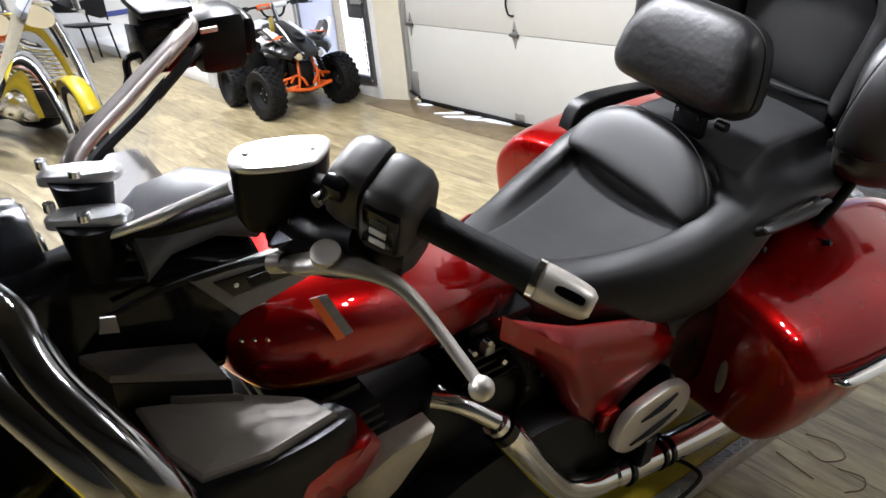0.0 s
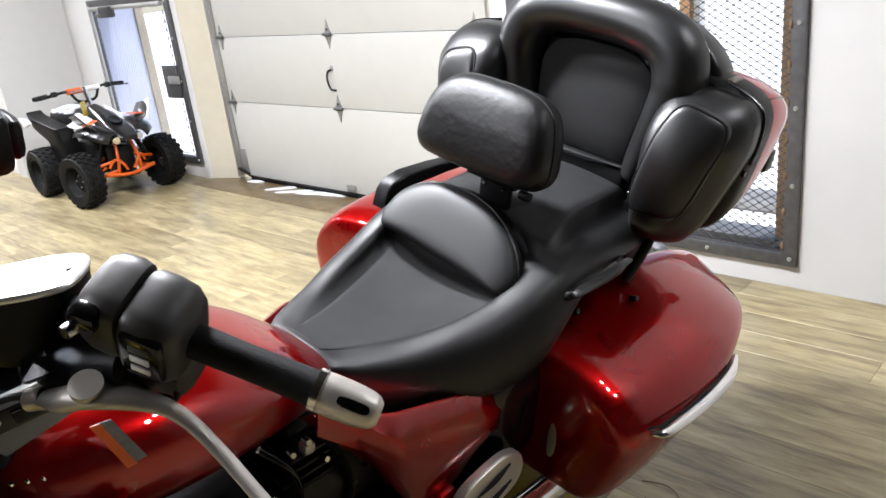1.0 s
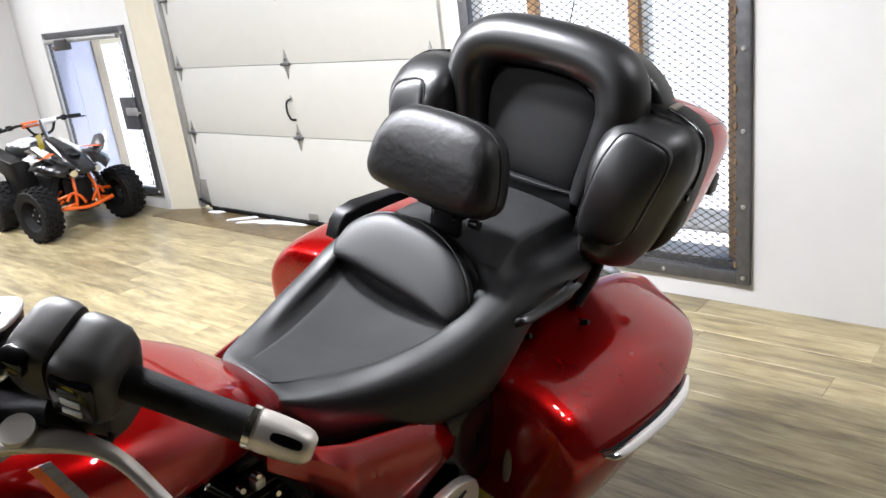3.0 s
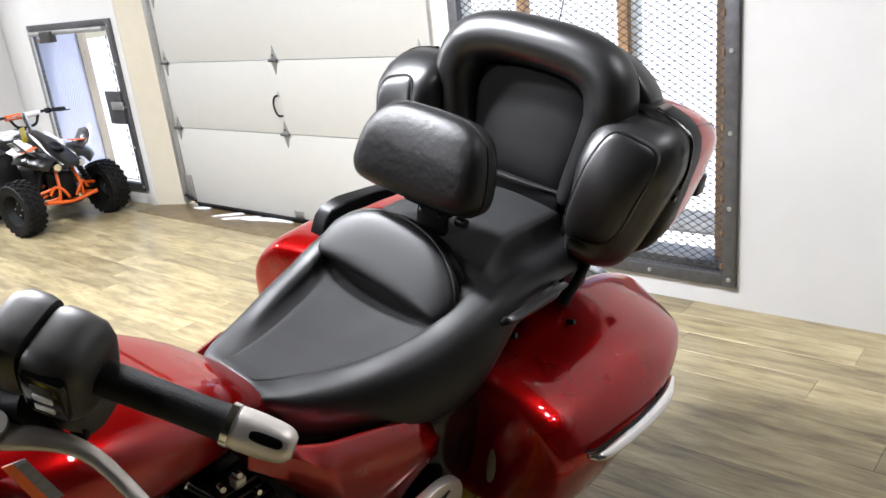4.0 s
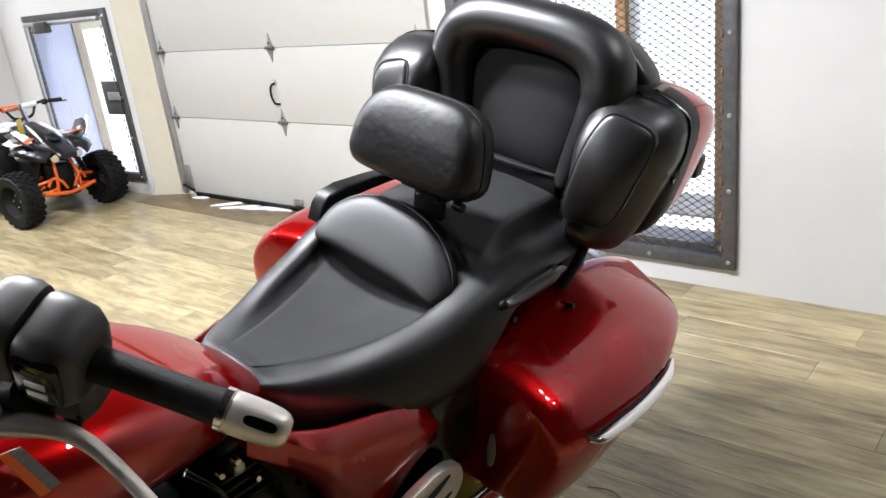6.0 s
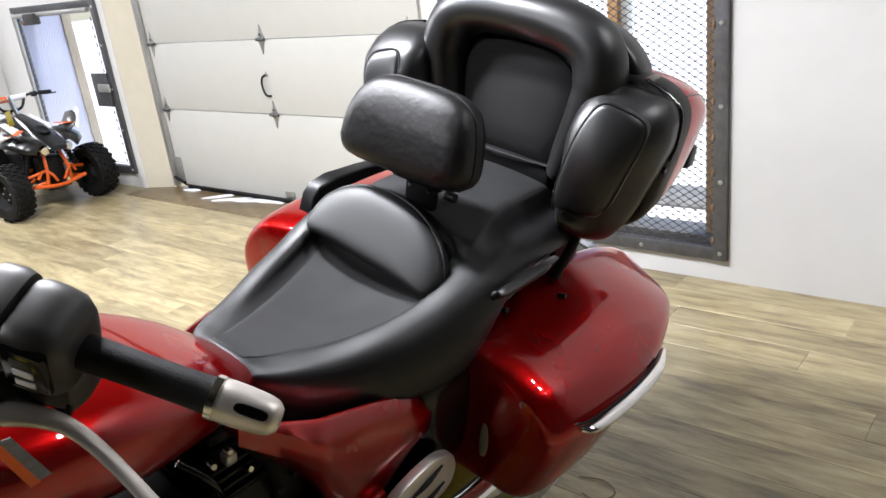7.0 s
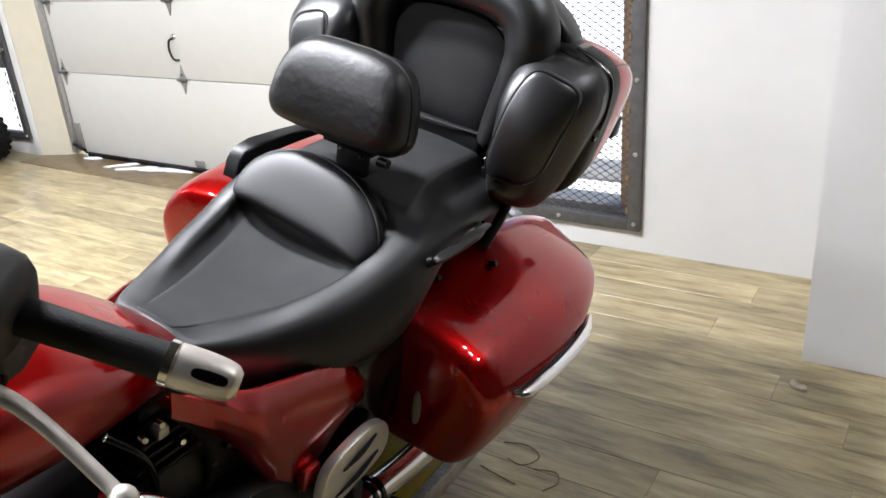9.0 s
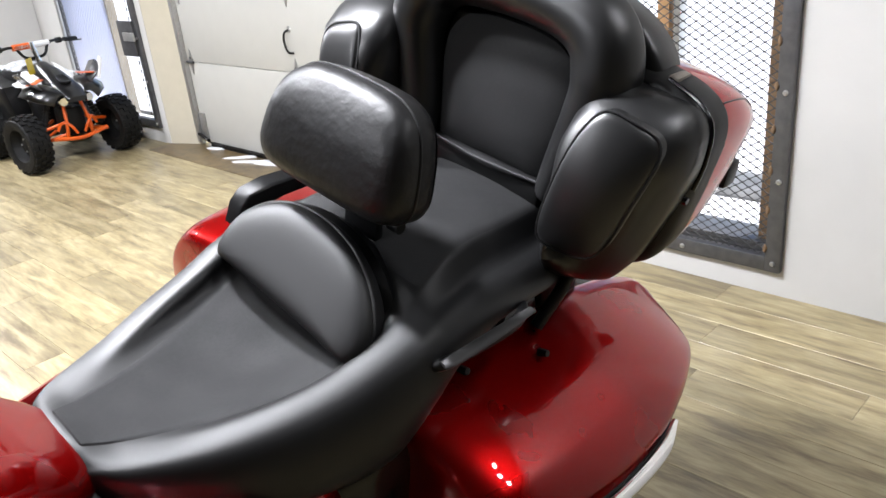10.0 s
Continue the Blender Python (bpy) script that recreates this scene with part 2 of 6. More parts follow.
def prism(poly, origin, ux, uy, depth, bevel=0.0, bm=None):
    """A plate with the outline poly in the plane of ux, uy, thick along their cross product."""
    bm = bm or bmesh.new()
    ux, uy = Vector(ux), Vector(uy)
    nz = ux.cross(uy).normalized()
    o = Vector(origin)
    lo = [bm.verts.new(o + ux * a + uy * b) for a, b in poly]
    hi = [bm.verts.new(o + ux * a + uy * b + nz * depth) for a, b in poly]
    bm.faces.new(lo[::-1])
    f2 = bm.faces.new(hi)
    for i in range(len(poly)):
        j = (i + 1) % len(poly)
        bm.faces.new((lo[i], lo[j], hi[j], hi[i]))
    if bevel:
        bmesh.ops.bevel(bm, geom=list(f2.edges), offset=bevel, segments=3, profile=0.5, affect="EDGES")
    return bm


def cushion(poly, o, ux, uy, nz, steps, bm=None):
    """A padded form: the outline poly (in ux, uy), drawn in by each step's scale and raised by its depth along nz."""
    ux, uy, nz, o = Vector(ux), Vector(uy), Vector(nz), Vector(o)
    ca = sum(p[0] for p in poly) / len(poly)
    cb = sum(p[1] for p in poly) / len(poly)
    rings = [[o + ux * (ca + (a - ca) * k) + uy * (cb + (b - cb) * k) + nz * d for a, b in poly] for k, d in steps]
    return skin(rings, bm=bm)


def closed_spline(pts, n):
    m = len(pts)
    p = [Vector((*q, 0)) for q in pts]
    out = []
    for k in range(n):
        s = k / n * m
        i = int(s)
        u = s - i
        a, b, c, d = p[(i - 1) % m], p[i % m], p[(i + 1) % m], p[(i + 2) % m]
        v = 0.5 * ((2 * b) + (c - a) * u + (2 * a - 5 * b + 4 * c - d) * u * u + (3 * b - a - 3 * c + d) * u**3)
        out.append((v.x, v.y))
    return out


def closed_tube(pts, radius, n=8):
    """A closed welt through 3D points."""
    m = len(pts)
    rings = []
    for k in range(m):
        t = (pts[(k + 1) % m] - pts[k - 1]).normalized()
        up = Vector((0, 1, 0)) if abs(t.y) < 0.8 else Vector((1, 0, 0))
        s = t.cross(up).normalized()
        u = s.cross(t)
        rings.append([pts[k] + radius * (math.cos(a) * s + math.sin(a) * u) for a in (2 * math.pi * i / n for i in range(n))])
    rings.append(rings[0])
    return skin(rings, caps=False)


# ---- room ----
WALL, DOOR = 4.14, 4.276
XL, XR, YB, TOP = -13.0, 4.0, -6.0, 3.4


def wall(name, label, boxes, mat=WALLPAINT):
    bm = bmesh.new()
    for b in boxes:
        box(*b, bm=bm)
    return tagged(part(name, bm, mat, None, smooth=False), label, "wall", kind="structure")


FLOOR = tagged(part("floor", box(XL, XR, YB, 4.45, -0.12, -0.006), CONCRETE, None, smooth=False), "worn oak-look vinyl plank floor", "floor", kind="structure")
tagged(part("ceiling", box(XL, XR, YB, WALL + 0.2, TOP, TOP + 0.1), CEIL, None, smooth=False), "unseen ceiling, kept dark to hold back fill light", "ceiling", kind="structure")
GD0, GD1 = -5.89, -2.44
LW0, LW1, WZ0, WZ1 = -7.53, -5.98, 0.13, 1.64
RW0, RW1, RZ0, RZ1 = -2.30, -0.68, 0.115, 1.80
W1 = WALL + 0.2
wall("wall_north", "white painted wall with window and door openings", [
    (-8.25, LW0, WALL, W1, 0, TOP), (LW0, LW1, WALL, W1, 0, WZ0), (LW0, LW1, WALL, W1, WZ1, TOP),
    (LW1, GD0, WALL, W1, 0, TOP), (GD0, GD1, WALL, W1, 2.3, TOP), (GD1, RW0, WALL, W1, 0, TOP),
    (RW0, RW1, WALL, W1, 0, RZ0), (RW0, RW1, WALL, W1, RZ1, TOP), (RW1, XR, WALL, W1, 0, TOP)])
wall("wall_recess", "white wall behind the display shelves", [(XL, -8.25, WALL + 0.5, WALL + 0.7, 0, TOP)])
wall("wall_east", "unseen closing wall, kept dark to cut bounce light", [(XR, XR + 0.2, YB, W1, 0, TOP)], DULL)
wall("wall_west", "white wall with a dark blue stripe", [(XL - 0.2, XL, YB, WALL + 0.7, 0, TOP)])
wall("wall_south", "unseen closing wall, kept dark to cut bounce light", [(XL, XR, YB - 0.2, YB, 0, TOP)], DULL)
wall("wall_corner", "white painted wall jutting into the room", [(0.21, XR, 3.40, WALL - 0.004, 0, TOP)])


def door_jamb(name, pts):
    return tagged(part(name, prism(pts, (0, 0, 0), (1, 0, 0), (0, 1, 0), 2.3), JAMB, None, smooth=False), "beige painted door jamb", "jamb", kind="structure")


JAMB = material("jamb_paint", (0.50, 0.46, 0.365), rough=0.55, spread=0.06, grain=12, bump=0.1, bump_scale=150)
door_jamb("jamb_left", [(GD0, WALL + 0.004), (-5.62, 4.262), (-5.62, 4.34), (GD0, 4.34)])
door_jamb("jamb_right", [(GD1, WALL + 0.004), (GD1, 4.34), (-2.56, 4.34), (-2.56, 4.262)])


HINGE = material("hinge_zinc", (0.30, 0.30, 0.29), rough=0.45, metal=0.7, spread=0.25, grain=40)


def garage_door():
    g = thing("garage_door", "cream painted sectional overhead door, closed", "garage door")
    zs = [0.035, 0.695, 1.238, 1.78, 2.32]
    x0, x1 = -5.56, -2.57
    for a, b in zip(zs, zs[1:]):
        part("panel", box(x0, x1, DOOR, DOOR + 0.05, a + 0.0025, b - 0.0025, 0.005), CREAM, g)
    part("bottom_seal", box(x0 + 0.12, x1, DOOR - 0.02, DOOR + 0.03, 0.004, 0.034, 0.008), RUBBER, g, "black rubber bottom seal")
    for x in (x0 - 0.058, x1 + 0.004):
        part("track", box(x, x + 0.054, DOOR - 0.035, DOOR + 0.04, 0.03, 2.3, 0.006), GALV, g, "galvanised steel track")
    for z in zs[1:4]:
        for x in (-5.50, -4.085, -2.68):
            h = part("hinge", cushion([(0, 0.105), (0.022, 0.04), (0.035, 0.012), (0.035, -0.012), (0.022, -0.04), (0, -0.105), (-0.022, -0.04), (-0.035, -0.012), (-0.035, 0.012), (-0.022, 0.04)], (x, DOOR, z), (1, 0, 0), (0, 0, 1), (0, -1, 0), ((1, 0), (0.97, 0.005), (0.9, 0.006))), HINGE, g, "galvanised diamond hinge")
            part("hinge_pin", tube([(x - 0.045, DOOR - 0.014, z), (x + 0.05, DOOR - 0.014, z)], 0.010, 10), STEEL, h)
            part("bolt", disc((x, DOOR - 0.004, z + 0.035), (0, -1, 0), 0.009, 0.007, 0.01, 8), STEEL, h)
    part("pull_handle", tube([(-4.105, DOOR, 0.985), (-4.12, DOOR - 0.03, 0.97), (-4.13, DOOR - 0.035, 0.91), (-4.11, DOOR - 0.03, 0.845), (-4.085, DOOR, 0.83)], 0.008, 10), DARKMETAL, g, "dark steel pull handle")
    part("handle_plate", disc((-4.105, DOOR, 0.99), (0, -1, 0), 0.022, 0.018, 0.006, 12), GALV, g)
    part("corner_bracket", box(-5.56, -5.47, DOOR - 0.012, DOOR, 0.05, 0.28, 0.003), GALV, g, "galvanised bottom bracket")
    part("roller", tube([(-5.58, DOOR - 0.03, 0.10), (-5.44, DOOR - 0.03, 0.06)], 0.014, 10), DARKMETAL, g)
    part("corner_bracket", box(-4.13, -4.03, DOOR - 0.012, DOOR, 0.05, 0.10, 0.003), GALV, g)
    part("lock_rod", tube([(-5.44, DOOR - 0.03, 0.045), (-4.0, DOOR - 0.03, 0.04)], 0.008, 8), DARKMETAL, g)
    return g


garage_door()


MESH = material("mesh_steel", (0.06, 0.06, 0.06), rough=0.6, metal=0.3, spread=0.2, grain=25)


def expanded_mesh(name, x0, x1, z0, z1, y, pw, ph, parent, mat):
    """Zigzag strands of expanded metal."""
    verts, faces = [], []
    nx, nz = int((x1 - x0) / pw * 2), int((z1 - z0) / ph)
    w, d = (0.001, 0.001) if ph > 0.022 else (0.0022, 0.0018)
    step, bond = (x1 - x0) / nx, (x1 - x0) / nx * 0.14
    for r in range(nz + 1):
        base = len(verts)
        for c in range(nx + 1):
            up = 1 if (c + r) % 2 else -1
            z = z0 + (z1 - z0) * (r + up * 0.5) / nz - up * w * 0.9
            z = min(max(z, z0), z1)
            for x in (x0 + step * c - bond, x0 + step * c + bond):
                verts += [(x, y - d, z - w), (x, y - d, z + w), (x, y + d, z + w), (x, y + d, z - w)]
        for c in range(2 * nx + 1):
            a, b = base + 4 * c, base + 4 * c + 4
            faces += [(a + i, a + (i + 1) % 4, b + (i + 1) % 4, b + i) for i in range(4)]
    me = bpy.data.meshes.new(name)
    me.from_pydata(verts, [], faces)
    me.materials.append(mat)
    ob = new(name, me)
    ob.parent = parent
    ob["label"] = "diamond-patterned expanded steel mesh"
    return ob


def grille_window(name, x0, x1, z0, z1, posts, label, fine):
    w = tagged(thing(name, label, "window grille"), kind="structure")
    fy = WALL - 0.03
    for n, b in (("frame_side", (x0, x0 + 0.065, fy, WALL + 0.02, z0, z1)), ("frame_side", (x1 - 0.065, x1, fy, WALL + 0.02, z0, z1)),
                 ("frame_rail", (x0 + 0.065, x1 - 0.065, fy + 0.003, WALL + 0.02, z0, z0 + 0.065)), ("frame_rail", (x0 + 0.065, x1 - 0.065, fy + 0.003, WALL + 0.02, z1 - 0.065, z1))):
        part(n, box(*b, 0.004), STEEL, w)
    for z in (z0 + 0.04, z0 + 0.40, z0 + 0.76, z0 + 1.13, z0 + 1.45):
        for x in (x0 + 0.03, x1 - 0.03):
            if z < z1:
                part("bolt", disc((x, fy, z), (0, -1, 0), 0.012, 0.008, 0.008, 10), GALV, w)
    for x in (x0 + 0.42, x0 + 0.8, x1 - 0.44):
        part("bolt", disc((x, fy + 0.003, z0 + 0.03), (0, -1, 0), 0.012, 0.008, 0.008, 10), GALV, w)
    expanded_mesh("expanded_mesh", x0 + 0.05, x1 - 0.05, z0 + 0.05, z1 - 0.05, WALL + 0.004, *fine, w, MESH if name == "window_2" else GALV)
    for x, wd, mat, lb in posts:
        part("post", box(x, x + wd, WALL + 0.06, WALL + 0.12, z0, z1, 0.003), mat, w, lb)
    return w


DRIFT = material("weathered_wood", (0.34, 0.29, 0.22), rough=0.8, spread=0.35, grain=30)
WOOD = material("raw_pine", (0.42, 0.24, 0.11), rough=0.7, spread=0.25, grain=18)
w1 = grille_window("window_1", LW0, LW1, WZ0, WZ1, [], "steel security grille with a lock plate over a window", (0.05, 0.026))
part("lock_plate", box(-6.28, -6.03, WALL - 0.05, WALL - 0.032, 0.74, 1.03, 0.004), STEEL, w1, "grey steel lock plate")
part("latch", box(-6.17, -5.99, WALL - 0.075, WALL - 0.052, 0.87, 0.94, 0.008), GALV, w1, "bright steel slide latch")
sensor = part("sensor_box", box(-7.16, -6.95, WALL - 0.10, WALL - 0.032, 1.475, 1.575, 0.012), CHARCOAL, w1, "dark brown sensor box")
part("bracket", tube([(-7.27, WALL - 0.05, 1.50), (-7.20, WALL - 0.07, 1.49), (-7.15, WALL - 0.07, 1.52)], 0.018, 10), RUST, sensor)
part("top_tube", tube([(-7.45, WALL - 0.045, 1.56), (-6.06, WALL - 0.045, 1.56)], 0.022, 12), GALV, w1)
part("side_tube", tube([(-7.44, WALL - 0.045, 0.2), (-7.44, WALL - 0.045, 1.55)], 0.016, 12), GALV, w1)
bm = bmesh.new()
for k in range(18):
    box(-6.075, -6.055, WALL - 0.034, WALL - 0.031, 0.24 + k * 0.072, 0.275 + k * 0.072, 0.002, bm)
part("weld_teeth", bm, STEEL, w1)
w2 = grille_window("window_2", RW0, RW1, RZ0, RZ1, [(-1.31, 0.055, WOOD, "raw timber post"), (-1.235, 0.03, GALV, "perforated steel post"), (-1.90, 0.05, WOOD, "raw timber post"), (-0.815, 0.075, RUST, "weathered brown jamb post")], "steel security grille of diamond mesh over a window", (0.057, 0.018))
bm = bmesh.new()
for k in range(64):
    box(-0.765, -0.759, WALL + 0.03, WALL + 0.034, 0.2 + k * 0.025, 0.213 + k * 0.025, 0.0, bm)
part("perforated_strip", bm, WHITEPL, w2, "row of small bright slots")
part("hasp", box(-2.2, -2.02, WALL - 0.06, WALL - 0.03, 1.37, 1.43, 0.006), STEEL, w2)
for k in range(9):
    part("weld", cushion(closed_spline([(0.009, 0), (0, 0.02), (-0.009, 0), (0, -0.02)], 12), (-0.745, WALL - 0.031, 0.22 + 0.17 * k), (1, 0, 0), (0, 0, 1), (0, -1, 0), ((1, 0), (0.8, 0.006), (0.3, 0.009))), RUST, w2)

SNOW = material("dirty_snow", (0.60, 0.61, 0.63), rough=0.9, spread=0.12, grain=6, bump=0.6, bump_scale=30)
tagged(part("ground", box(-60, 60, WALL + 0.7, 120, -0.16, -0.06), SNOW, None, smooth=False), "snowy ground outside the windows", "ground", kind="structure")
SLUSH = material("wet_gravel", (0.11, 0.11, 0.11), rough=0.6, spread=0.5, grain=9, bump=0.5, bump_scale=30)
tagged(part("ground_strip", cushion(closed_spline([(-3.1, 0), (-2.2, 0.16), (-1.2, 0.2), (-0.4, 0.05), (-0.5, -0.16), (-1.5, -0.22), (-2.5, -0.17)], 40), (0, 5.5, -0.06), (1, 0, 0), (0, 1, 0), (0, 0, 1), ((1, -0.01), (0.97, 0.015), (0.85, 0.03), (0.4, 0.035))), SLUSH, None), "bare wet gravel strip in the snow outside", "gravel", kind="structure")
part("window_sill", box(RW0 + 0.066, RW1 - 0.066, WALL + 0.022, W1, RZ0 + 0.002, RZ0 + 0.105, 0.004), STEEL, w2, "dark steel sill behind the mesh")
# daylight on the deep window reveal, painted in as pale blue
BLUEREVEAL = material("daylit_blue_reveal", (0.40, 0.43, 0.58), rough=0.6, spread=0.04, grain=20)
REVEAL = tagged(thing("entry_side_wall", "deep window reveal with the blue of daylight put into its colour", "wall"), kind="structure")
part("cladding", box(LW0 - 0.2, LW0 + 0.006, W1 + 0.002, 4.575, -0.06, TOP), BLUEREVEAL, REVEAL)
part("cladding", box(LW0 + 0.002, LW0 + 0.006, WALL + 0.025, W1, WZ0 + 0.002, WZ1 - 0.002), BLUEREVEAL, REVEAL)
part("corner_post", box(LW0 - 0.2, LW0 + 0.03, 4.577, 4.665, -0.06, TOP, 0.003), DRIFT, REVEAL, "weathered beige corner post")


# ---- ceiling lamps ----
LENS = glow("lamp_lens", (1.0, 0.98, 0.96), 30.0)


def ceiling_lamp(x, y, watts):
    """A short track with three small round spots under it."""
    lamp = thing("ceiling_light", "white ceiling track with three lit spots", "ceiling light", pose(x, y, TOP - 0.02), "ceiling lights")
    part("track", box(-0.42, 0.42, -0.02, 0.02, -0.01, 0.019, 0.004), WHITEPL, lamp)
    for dx, dy in ((-0.34, 0.05), (0.0, -0.06), (0.34, 0.04)):
        hs = part("spot_housing", disc((dx, dy, -0.09), (0, 0, 1), 0.085, 0.05, 0.085, 24), WHITEPL, lamp)
        part("lens", disc((dx, dy, -0.096), (0, 0, 1), 0.066, 0.07, 0.005, 24), LENS, hs, "glowing round lens")
        li = bpy.data.lights.new("lamp_light", "AREA")
        li.shape, li.size, li.energy, li.color = "DISK", 0.14, watts / 3, LAMPCOLOUR
        new("lamp_light", li).location = (x + dx, y + dy, TOP - 0.12)


for lx, ly, wt in LAMPS:
    ceiling_lamp(lx, ly, wt)


# ---- motorcycle ----
PLAT = 0.22
BIKE = thing("motorcycle", "dark red touring motorcycle with black seat on its side stand", "motorcycle", pose(-0.874, 0, PLAT, 0, 14.0, 0))


def mirror(pts):
    return [(-x, y, z) for x, y, z in pts]


def saddlebag(side, lift=0.0):
    ys = [1.828, 1.832, 1.845, 1.90, 2.02, 2.15, 2.3, 2.42, 2.52, 2.60, 2.645, 2.66]
    xo = [0.43, 0.49, 0.527, 0.55, 0.565, 0.57, 0.558, 0.532, 0.498, 0.462, 0.432, 0.405]
    zt = [0.575, 0.612, 0.634, 0.648, 0.655, 0.66, 0.660, 0.648, 0.626, 0.598, 0.577, 0.56]
    zb = [0.37, 0.32, 0.29, 0.28, 0.282, 0.30, 0.33, 0.365, 0.40, 0.44, 0.48, 0.51]
    xi = [0.30, 0.245, 0.215, 0.20, 0.195, 0.195, 0.195, 0.2, 0.21, 0.22, 0.24, 0.27]
    cols = [[v.x for v in spline([(q, 0, 0) for q in c], 40)] for c in (ys, xo, zt, zb, xi)]
    rings = []
    for y, a, t, b, i in zip(*cols):
        ring = []
        for p in superring((a + i) / 2, (t + b) / 2, (a - i) / 2, (t - b) / 2, y, 72, 0.28 if side > 0 else 0.62):
            u = (p.x - i) / (a - i)
            v = (p.z - b) / (t - b)
            p.z += v * (0.04 * (1 - u) ** 2 - 0.045 * u * u) + lift   # the lid falls away towards its outer edge
            p.z -= 0.05 * v * v * max(0.0, (u - 0.66) / 0.34) ** 1.5 * min(1.0, max(0.15, (2.62 - y) / 0.3))   # a soft shoulder runs along the lid
            p.x -= 0.07 * (1 - v) ** 2 * u      # the belly tucks in
            ring.append(Vector((side * (p.x if side > 0 else 0.2 + (p.x - 0.2) * 1.12), p.y, p.z)))
        rings.append(ring)
    bag = part("saddlebag", skin(rings), RED, BIKE, "glossy dark red hard saddlebag")
    bar = [(0.553, 1.895, 0.552), (0.575, 1.94, 0.549), (0.584, 2.12, 0.535), (0.572, 2.28, 0.52), (0.545, 2.385, 0.512)]
    if side < 0:
        return bag
    part("rub_strip", tube([(side * x, y, z + lift) for x, y, z in bar], [0.008, 0.017, 0.018, 0.017, 0.007], 12, 36, flat=0.7), CHROME, bag, "chrome rub strip")
    seal = [(0.548, 1.89, 0.566), (0.567, 1.94, 0.566), (0.576, 2.12, 0.553), (0.563, 2.28, 0.538), (0.536, 2.39, 0.528)]
    part("strip_seal", tube([(side * (x - 0.003), y, z + lift - 0.004) for x, y, z in seal], 0.003, 8, 30), RUBBER, bag, "black rubber seal")
    # a thin pale oval, upright on the front of the bag
    part("reflector", cushion(closed_spline([(-0.004, -0.05), (0.010, -0.045), (0.014, 0.0), (0.006, 0.045), (-0.008, 0.05), (-0.010, 0.0)], 20), (side * 0.345, 1.830, 0.43 + lift), (side, 0.25, 0), (0, 0, 1), (0, -1, 0), ((1, 0), (0.9, 0.006), (0.5, 0.009))), GREYPLASTIC, bag, "pale oval piece low on the bag front")
    return bag


saddlebag(1)
saddlebag(-1, 0.098)

SY = [1.325, 1.345, 1.40, 1.50, 1.60, 1.70, 1.78, 1.86, 1.94, 2.05, 2.20, 2.34]
SEATCOLS = [[v.x for v in spline([(q, 0, 0) for q in c], 70)] for c in (
    SY,
    [0.765, 0.785, 0.766, 0.748, 0.742, 0.750, 0.776, 0.848, 0.895, 0.915, 0.908, 0.90],
    [0.03, 0.048, 0.07, 0.105, 0.14, 0.168, 0.182, 0.19, 0.18, 0.16, 0.15, 0.14],
    [0.762, 0.780, 0.768, 0.760, 0.763, 0.777, 0.807, 0.858, 0.893, 0.91, 0.90, 0.89],
    [0.05, 0.083, 0.12, 0.165, 0.203, 0.230, 0.245, 0.25, 0.228, 0.205, 0.195, 0.185],
    [0.748, 0.768, 0.767, 0.770, 0.788, 0.811, 0.84, 0.862, 0.868, 0.864, 0.854, 0.845],
    [0.075, 0.115, 0.165, 0.225, 0.275, 0.305, 0.318, 0.315, 0.30, 0.285, 0.275, 0.265],
    [0.71, 0.715, 0.705, 0.69, 0.688, 0.70, 0.73, 0.775, 0.80, 0.81, 0.80, 0.79],
    [0.67, 0.665, 0.645, 0.625, 0.612, 0.602, 0.61, 0.68, 0.75, 0.785, 0.79, 0.79])]


def seat_row(k):
    y, c, p, q, r, s, o, t, b = (col[k] for col in SEATCOLS)
    f = 0.30 + 0.54 * min(1.0, max(0.0, (s - q + 0.015) / 0.025))    # hollow beside the rider, domed under the passenger
    half = [(0, y, c), (p * 0.62, y, c + (q - c) * 0.35), (p, y, q), (p + 0.42 * (r - p), y, q + f * (s - q)), (r, y, s), (r + 0.45 * (o - r), y, s - 0.10 * (s - t)), (r + 0.82 * (o - r), y, s - 0.48 * (s - t)), (o, y, t), (o * 0.97, y, (t + b) / 2), (o * 0.85, y, b)]
    far = [(-x if x < 0.13 else -0.13 - (x - 0.13) * 0.78, y, z - 0.03 * max(0.0, x - 0.13)) for x, y, z in half[:0:-1]]
    return spline(far + half, 65)


